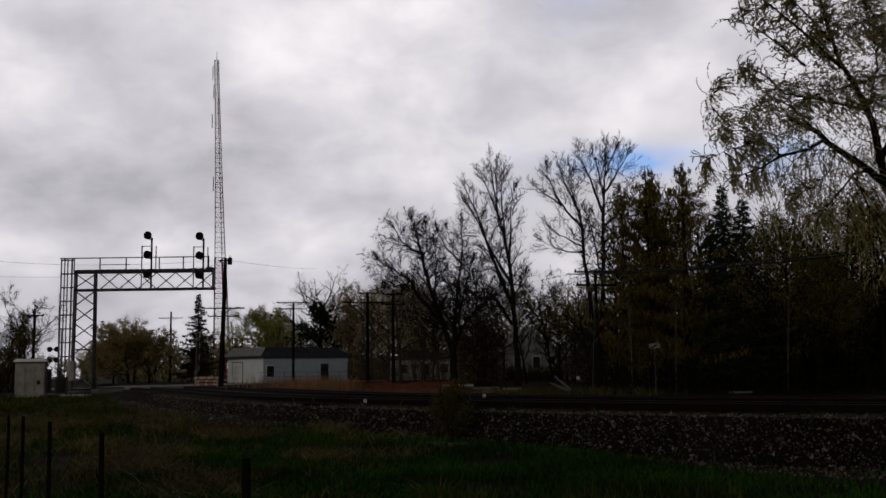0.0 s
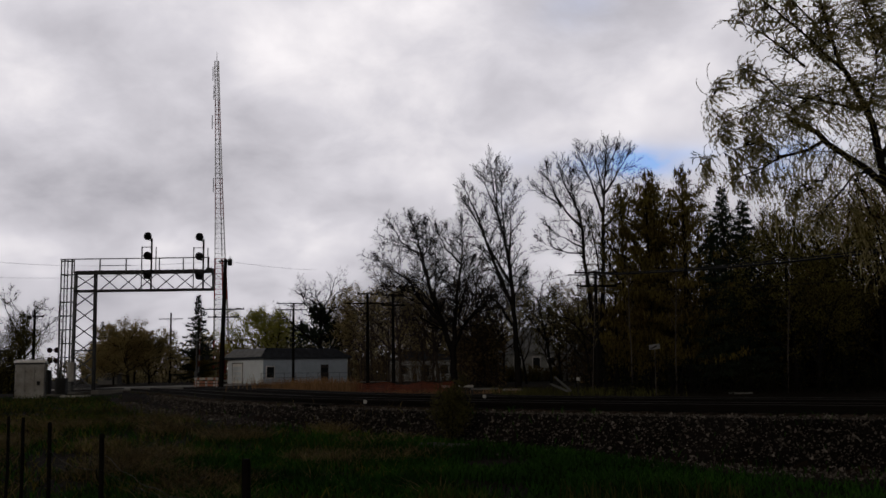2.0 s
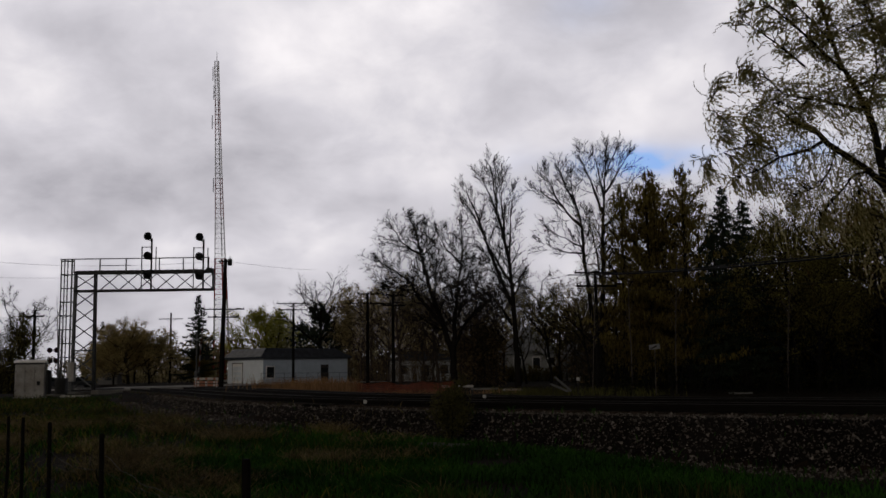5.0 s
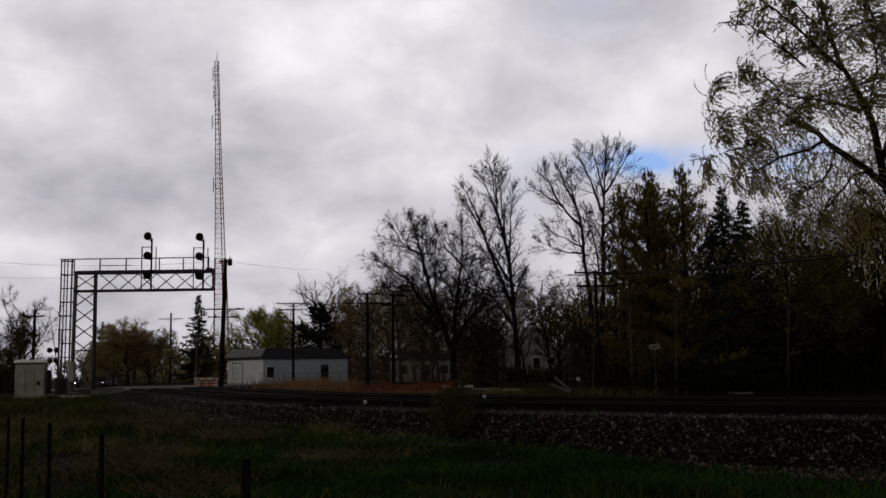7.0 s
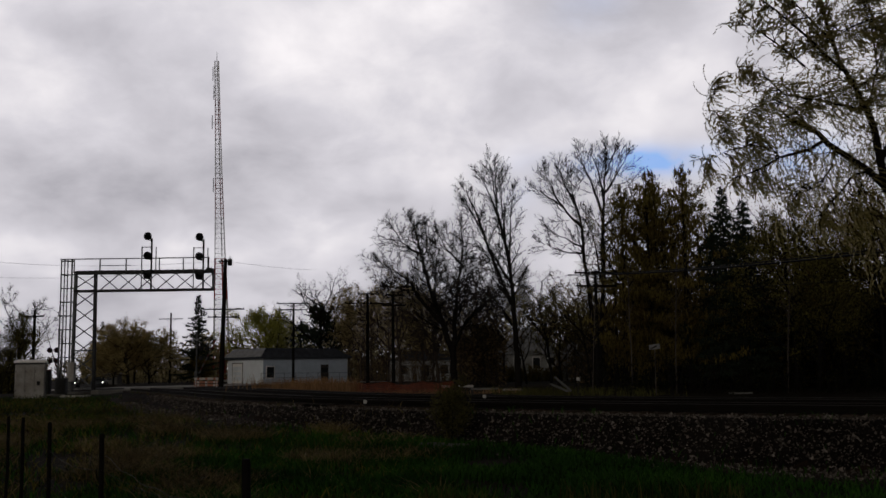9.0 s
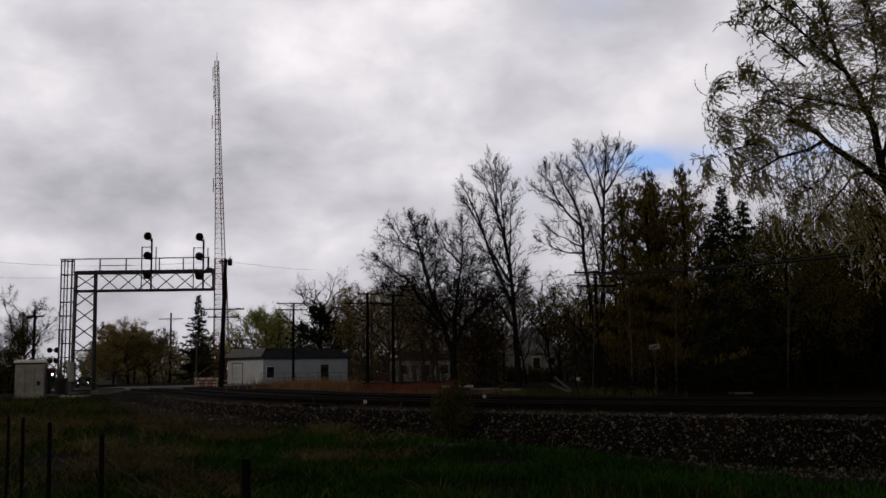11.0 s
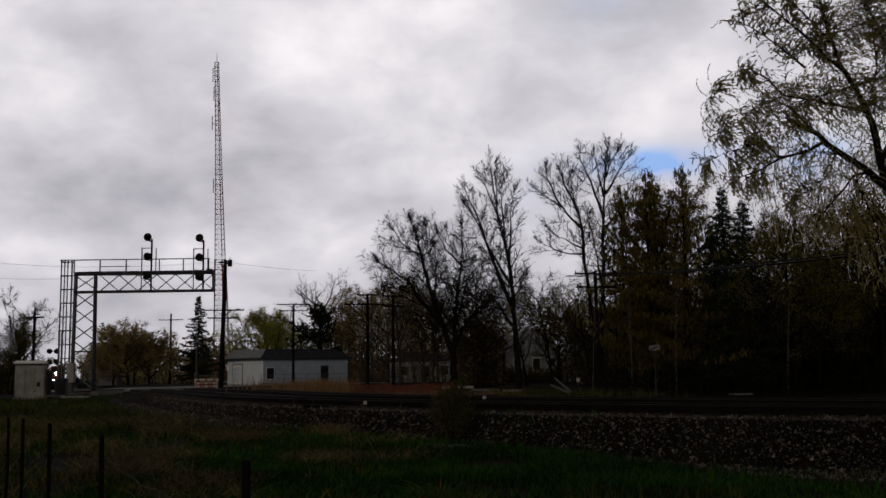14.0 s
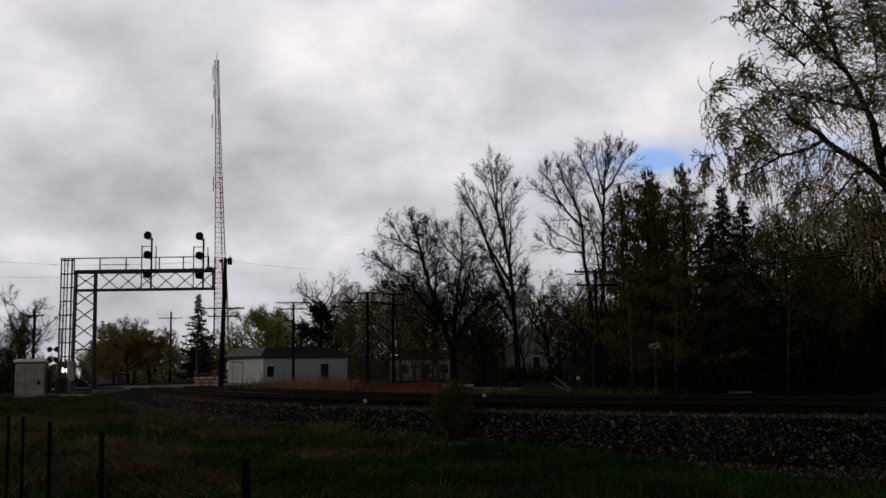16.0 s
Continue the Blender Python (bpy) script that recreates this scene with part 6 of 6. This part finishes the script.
def near_tree():
    rng = random.Random(77)
    base = Vector((13.6, 26.5, z_at(13.6, 26.5)))
    t = thing("tree", Matrix.Translation(base), "old leafing tree close by with wind-blown strands of young leaves", "tree")
    trunk = [Vector((13.6, 26.5, 0)) + Vector((0, 0, base.z - 0.2)), Vector((13.3, 26.4, 2.2)), Vector((12.8, 26.2, 4.4)), Vector((12.2, 26.1, 5.8)), Vector((11.51, 26.00, 6.55))]
    part("trunk", Geo().tube([p - base for p in trunk], [0.42, 0.36, 0.3, 0.24, 0.15], 10), M_BARKDARK, t, smooth=True)
    limbs = []

    def limb(r0, r1, *pts):
        limbs.append(([Vector(p) for p in pts], r0, r1))

    limb(0.105, 0.07, (11.51, 26.00, 6.55), (11.05, 26.00, 7.03), (10.56, 26.00, 7.37), (10.11, 26.10, 7.74), (9.87, 26.10, 8.03), (9.22, 26.20, 8.43))
    limb(0.055, 0.015, (9.99, 26.10, 7.82), (9.54, 26.00, 7.56), (8.76, 25.90, 7.36), (8.20, 25.80, 7.03), (7.68, 25.70, 6.84))
    limb(0.025, 0.008, (8.76, 25.90, 7.36), (8.32, 25.80, 7.83), (7.80, 25.60, 8.09), (7.26, 25.40, 7.96))
    limb(0.12, 0.03, (11.51, 26.00, 6.65), (11.41, 26.00, 7.25), (11.32, 26.10, 8.26), (11.17, 26.10, 8.64), (10.90, 26.10, 9.30), (10.59, 26.20, 9.95), (10.38, 26.30, 10.92), (10.21, 26.40, 11.93), (9.96, 26.50, 13.25))
    limb(0.02, 0.006, (7.44, 25.50, 8.04), (7.12, 25.50, 8.38), (6.90, 25.50, 8.68), (7.03, 25.50, 8.94))
    limb(0.018, 0.006, (8.11, 25.40, 7.68), (7.60, 25.40, 7.51), (7.24, 25.40, 7.43), (6.84, 25.40, 7.23))
    limb(0.035, 0.008, (9.56, 25.90, 9.77), (8.85, 25.90, 10.40), (8.32, 25.90, 10.80), (8.03, 25.90, 10.99))
    limb(0.055, 0.012, (10.78, 26.20, 9.67), (10.24, 26.10, 10.08), (9.71, 26.00, 10.60), (9.25, 25.90, 10.95), (8.72, 25.80, 11.38), (8.19, 25.70, 11.69))
    limb(0.045, 0.01, (11.15, 26.10, 8.62), (10.57, 26.00, 8.73), (9.73, 25.90, 8.89), (8.93, 25.80, 9.00), (8.37, 25.70, 9.52), (7.98, 25.60, 9.60))
    limb(0.035, 0.015, (12.99, 26.40, 10.01), (11.84, 26.30, 9.61), (11.06, 26.20, 9.36), (9.77, 26.00, 8.98))
    limb(0.03, 0.012, (13.17, 26.50, 11.85), (12.00, 26.40, 11.35), (10.70, 26.20, 10.85), (10.05, 26.10, 10.70))
    limb(0.045, 0.015, (11.12, 26.00, 6.99), (10.60, 25.80, 6.85), (10.23, 25.60, 6.45), (9.62, 25.50, 5.81))
    limb(0.03, 0.012, (10.62, 25.80, 6.73), (10.81, 25.70, 6.24), (11.03, 25.60, 5.35), (11.20, 25.60, 4.48))
    limb(0.09, 0.04, (11.41, 26.00, 7.25), (12.39, 26.60, 8.68), (13.48, 27.00, 10.67))
    limb(0.05, 0.02, (12.39, 26.60, 8.68), (12.22, 26.80, 10.46), (11.80, 26.90, 11.62), (11.59, 27.00, 12.63))
    limb(0.03, 0.012, (11.19, 26.10, 8.56), (11.66, 26.40, 9.87), (11.70, 26.60, 10.88), (11.56, 26.70, 11.71))
    limb(0.03, 0.012, (10.45, 26.20, 10.45), (10.04, 26.40, 11.14), (9.65, 26.50, 11.66), (9.26, 26.60, 12.34))
    limb(0.025, 0.01, (10.28, 26.00, 7.61), (10.02, 25.80, 7.01), (9.67, 25.70, 6.55), (9.04, 25.60, 6.32))
    limb(0.025, 0.01, (9.76, 26.10, 8.10), (9.16, 26.00, 8.71), (8.70, 25.90, 8.92), (8.06, 25.80, 8.60))

    def bough(at, d, length, n, whips, long, stream):
        """Forking twigs with streaming whips of small leaves, hinged where the bough leaves its limb; stream: where the wind and their weight carry the whips."""
        tw, lf = Geo(), Geo()
        for _ in range(n):
            dd = (d + rand_vec(rng) * 0.7).normalized()
            pts, q = [Vector((0, 0, 0))], Vector((0, 0, 0))
            seg = length * rng.uniform(0.5, 1.1) / 4
            for k in range(4):
                dd = (dd + rand_vec(rng) * 0.3 + Vector((0.03, 0, -0.03 * k))).normalized()
                q = q + dd * seg
                pts.append(q.copy())
            tw.tube(pts, [0.013, 0.011, 0.008, 0.006, 0.004], 4, cap=False)
            for w in range(whips):
                f = rng.uniform(0.8, 4.0)
                j = min(int(f), 3)
                p = pts[j].lerp(pts[j + 1], f - j)
                u = (dd + rand_vec(rng) * 0.9).normalized()
                ln = long * rng.uniform(0.5, 1.3) / 5
                line = [p]
                bend = rng.uniform(0.3, 0.6)
                for k in range(5):
                    u = (u + (stream + rand_vec(rng) * 0.22) * bend).normalized()
                    p = p + u * ln
                    line.append(p)
                lf.tube(line[::2] + line[5:], [0.004, 0.003, 0.0025, 0.0015], 3, cap=False)
                for k in range(19):
                    f = rng.uniform(0.4, 5.0)
                    j = min(int(f), 4)
                    v = ((line[j + 1] - line[j]).normalized() + rand_vec(rng) * 0.5).normalized() * rng.uniform(0.04, 0.075)
                    lf.leaf(line[j].lerp(line[j + 1], f - j), v, v.cross(rand_vec(rng)).normalized() * rng.uniform(0.014, 0.026))
        b = part("bough", tw, M_BARKDARK, t)
        b.matrix_local = Matrix.Translation(at - base)
        part("leaves", lf, M_LEAF_NEAR, b)
        swaying.append((b, rng.uniform(1.2, 2.6), rng.uniform(0, 6.28)))

    for k, (pts, r0, r1) in enumerate(limbs):
        n = len(pts)
        part("limb", Geo().tube([p - base for p in pts], [0.92 * (r0 + (r1 - r0) * i / (n - 1)) for i in range(n)], 8), M_BARKDARK, t, smooth=True)
        for i in range(n - 1):
            seg = pts[i + 1] - pts[i]
            m = max(1, round(seg.length / 0.26))
            for j in range(m):
                if k in (0, 3) and i < 1:
                    continue
                at = pts[i].lerp(pts[i + 1], (j + rng.random()) / m)
                d = (seg.normalized() * 0.6 + Vector((rng.uniform(-1.0, 0.3), rng.uniform(-0.6, 0.6), rng.uniform(-0.7, 0.8)))).normalized()
                if at.x < 8.4 and 7.6 < at.z < 9.2:
                    bough(at, Vector((rng.uniform(-0.8, 0.5), rng.uniform(-0.5, 0.5), rng.uniform(-0.8, 0.3))).normalized(), rng.uniform(0.2, 0.5), 4, 5, 0.6, Vector((0.75, 0, -0.3)))
                elif at.x < 8.4 and at.z <= 7.6:
                    bough(at, Vector((rng.uniform(-0.7, 0.5), rng.uniform(-0.5, 0.5), rng.uniform(-0.9, 0.2))).normalized(), rng.uniform(0.2, 0.45), 5, 5, 0.7, Vector((0.3, 0, -0.9)))
                elif at.z > 9.3 and at.x < 10.4:
                    # the windward crown: stubby twigs in bud
                    bough(at, d, rng.uniform(0.35, 0.75), 4, 6, 0.24, Vector((0.35, 0, 0.1)))
                elif at.z > 8.2:
                    bough(at, d, rng.uniform(0.5, 1.2), 4, 5, 0.8, Vector((0.9, 0, -0.3)))
                else:
                    bough(at, d, rng.uniform(0.5, 1.1), 4, 4, 0.9, Vector((0.35, 0, -0.8)))
        bough(pts[-1], (pts[-1] - pts[-2]).normalized(), 0.45, 6, 6, 0.5, Vector((0.7, 0, -0.2)))


M_LEAF_NEAR = leaf_material("young_silver_green_leaves", (0.43, 0.37, 0.155), (0.29, 0.24, 0.092), 0.75)
near_tree()


# ---- train ----
def wheelset(t, x, y0, n):
    for k in range(n):
        part("axle", Geo().disc((0, x + k * 1.5, 0.5), (1, 0, 0), 0.5, 1.6, 14), M_DARKSTEEL, t)


def locomotive():
    """A road diesel seen head on: plow, nose, cab, hood; it runs along -y of its own space."""
    t = thing("locomotive", Matrix(), "red diesel freight locomotive with bright headlights", "locomotive")
    part("frame", Geo().box((0, 10.5, 1.35), (3.05, 21, 0.4), bev=0.05), M_BLACK, t)
    part("hood", Geo().box((0, 12.5, 3.05), (2.1, 16, 3.0), bev=0.15), M_LOCORED, t)
    cab = part("cab", Geo().box((0, 3.4, 3.1), (3.0, 2.6, 3.1), bev=0.2), M_LOCORED, t, "red cab")
    for x in (-0.95, 0.0, 0.95):
        part("windscreen", Geo().box((x, 2.08, 3.85), (0.75, 0.06, 0.7), bev=0.02), M_GLASS, cab)
    for x in (-1.51, 1.51):
        part("side_window", Geo().box((x, 3.4, 3.8), (0.05, 1.2, 0.7)), M_GLASS, cab)
    nose = part("nose", Geo().box((0, 1.3, 2.4), (1.9, 2.0, 1.7), bev=0.2), M_LOCORED, t, "red short nose")
    # discs larger than real lamps: the headlights' glare is put into their size
    for x in (-0.36, 0.36):
        part("headlight", Geo().disc((x, 0.26, 3.0), (0, 1, 0), 0.34, 0.06, 16), M_GLOW, nose, "bright headlight")
    part("headlight_housing", Geo().box((0, 0.4, 3.0), (1.5, 0.2, 0.8), bev=0.04), M_BLACK, nose)
    # ditch lights enlarged likewise to include their bloom
    for x in (-0.95, 0.95):
        part("ditch_light", Geo().disc((x, 0.12, 1.5), (0, 1, 0), 0.24, 0.08, 14), M_GLOW, t, "bright ditch light")
    part("pilot", Geo().box((0, 0.1, 0.75), (2.9, 0.25, 1.0), bev=0.05), M_BLACK, t)
    part("handrail", Geo().tube([(-1.3, 0.05, 1.5), (-1.3, 0.05, 2.5), (-0.5, 0.05, 2.5)], 0.03, 5).tube([(1.3, 0.05, 1.5), (1.3, 0.05, 2.5), (0.5, 0.05, 2.5)], 0.03, 5), M_REDWHITE_W, t)
    part("fuel_tank", Geo().box((0, 10.5, 0.75), (2.6, 5, 0.9), bev=0.15), M_BLACK, t)
    for y in (3.0, 14.5):
        wheelset(t, y, 0, 3)
        part("truck_frame", Geo().box((0, y + 1.5, 0.65), (2.4, 4.2, 0.45), bev=0.05), M_BLACK, t)
    return t


def boxcar():
    t = thing("boxcar", Matrix(), "brown steel freight boxcar behind the locomotive", "freight car", "freight cars")
    part("body", Geo().box((0, 7.5, 2.75), (2.9, 15, 3.3), bev=0.05), M_RUST, t)
    part("roof", Geo().box((0, 7.5, 4.45), (2.95, 15.1, 0.12), bev=0.04), M_GALV, t)
    for k in range(12):
        for x in (-1.48, 1.48):
            part("rib", Geo().box((x, 0.8 + k * 1.22, 2.75), (0.06, 0.12, 3.2)), M_RUST, t)
    for x in (-1.5, 1.5):
        part("door", Geo().box((x, 7.5, 2.7), (0.08, 2.8, 3.0), bev=0.02), M_RUST, t)
    part("underframe", Geo().box((0, 7.5, 0.95), (2.4, 14.6, 0.3)), M_BLACK, t)
    for y in (1.6, 11.4):
        wheelset(t, y, 0, 2)
    return t


loco = locomotive()
wagons = [boxcar()]
for _ in range(2):
    wagons.append(copy_thing(wagons[0], Matrix()))


def car(label):
    t = thing("car", Matrix(), label, "car", "cars waiting on the road")
    part("body", Geo().box((0, 0, 0.62), (1.8, 4.4, 0.6), bev=0.15), M_CARPAINT, t)
    part("cabin", Geo().box((0, 0.3, 1.15), (1.55, 2.2, 0.55), bev=0.2), M_GLASS, t)
    for x in (-0.85, 0.85):
        for y in (-1.35, 1.35):
            part("wheel", Geo().disc((x, y, 0.33), (1, 0, 0), 0.33, 0.2, 16), M_TYRE, t)
    for x in (-0.62, 0.62):
        part("headlight", Geo().disc((x, -2.197, 0.68), (0, 1, 0), 0.06, 0.02, 12), M_CARGLOW, t, "lit headlight")
    return t


car_a = car("dark car with lit headlights stopping at the crossing")
car_b = car("dark car with lit headlights following another")


# ---- what moves ----
def sway_rows(amp, phase, base):
    """Gusts: a slow lean and two quicker swings, in degrees about the line of sight."""
    rows = []
    for k in range(41):
        t = k * 0.4
        a = amp * (0.55 * math.sin(2 * math.pi * t / 1.9 + phase) + 0.3 * math.sin(2 * math.pi * t / 1.1 + phase * 2.3)) + lerp(t, WIND) * (1.0 if amp > 1 else 0.03)
        b = amp * 0.5 * math.sin(2 * math.pi * t / 1.5 + phase * 1.7)
        rows.append((t, base @ Euler((radians(b * 0.6), radians(a), radians(b))).to_matrix().to_4x4()))
    return rows


# how far the gusts push the boughs over (degrees): slack, blown back, slack again at the end
WIND = [(0, 2), (2, 1), (3, -8), (4, -7), (6.5, -6), (7.5, -4), (8.5, -8), (9, -8), (11.5, -2), (12.5, 6), (13, 3), (14, 4), (14.5, 8), (15, 6), (16, 9)]


def motions():
    walk(cloud, [(0.0, pose(0, 0, 0, 0, 0, 0.75)), (8.0, pose(0, 0, 0)), (16.0, pose(0, 0, 0, 0, 0, -0.75))])
    # the train, at 18.9 metres a second along the straight
    slope = math.tan(radians(22.7))

    def on_track(y, back):
        y = y + back * math.cos(radians(22.7))
        x = -20.9 - slope * (y - 72)
        return pose(x, y, float(rail_z(y)), 0, 0, 22.7)

    for ob, back in [(loco, 0.0)] + [(w, 22.5 + 16 * k) for k, w in enumerate(wagons)]:
        walk(ob, [(t, on_track(190.2 + 18.9 * 0.9225 * (16 - t), back)) for t in np.arange(0, 16.01, 1.0).tolist()])
    # the gates come down from upright
    fall = [(0, 5.5), (4.2, 5.5), (4.6, 8), (6.3, 31.5), (7.2, 40.5), (8.2, 49.4), (9.2, 58.0), (11.3, 80), (12.0, 88), (12.4, 90), (16, 90)]
    for ob, at, az in ((gate_a, GATE_A, 32.5), (gate_b, GATE_B, 212.5)):
        walk(ob, [(t, pose(*at, 0, 0, az) @ pose(0, 0, 0, -a, 0, 0)) for t, a in fall])
    # two cars come up to the crossing and stop
    za = z_at(-44, 130) + 0.2
    walk(car_a, [(0, pose(-58.0, 131, za, 0, 0, 130)), (3.0, pose(-54.0, 134, za, 0, 0, 130)), (5.4, pose(-48.2, 138.4, za, 0, 0, 125)), (5.9, pose(-46.8, 138.2, za, 0, 0, 70)),
                 (6.3, pose(-46.4, 138, za, 0, 0, 12)), (9.2, pose(-46.2, 137, za, 0, 0, 12)), (11.4, pose(-47.1, 133, za, 0, 0, 15)), (12.6, pose(-47.3, 132, za, 0, 0, 20)),
                 (13.0, pose(-47.5, 131.7, za, 0, 0, 75)), (13.3, pose(-47.6, 131.5, za, 0, 0, 130)), (16, pose(-48.0, 131.5, za, 0, 0, 132))])
    walk(car_b, [(0, pose(-66.0, 118, za, 0, 0, 130)), (3.0, pose(-58.0, 123, za, 0, 0, 130)), (5.4, pose(-48.6, 129.3, za, 0, 0, 125)), (5.9, pose(-47.4, 129.2, za, 0, 0, 70)),
                 (6.3, pose(-47.0, 129, za, 0, 0, 15)), (9.2, pose(-46.9, 128.6, za, 0, 0, 15)), (9.8, pose(-47.4, 128.2, za, 0, 0, 75)), (10.4, pose(-48.0, 128, za, 0, 0, 130)),
                 (16, pose(-50, 127, za, 0, 0, 132))])
    for ob, amp, phase in swaying:
        walk(ob, sway_rows(amp, phase, ob.matrix_basis.copy()))


motions()
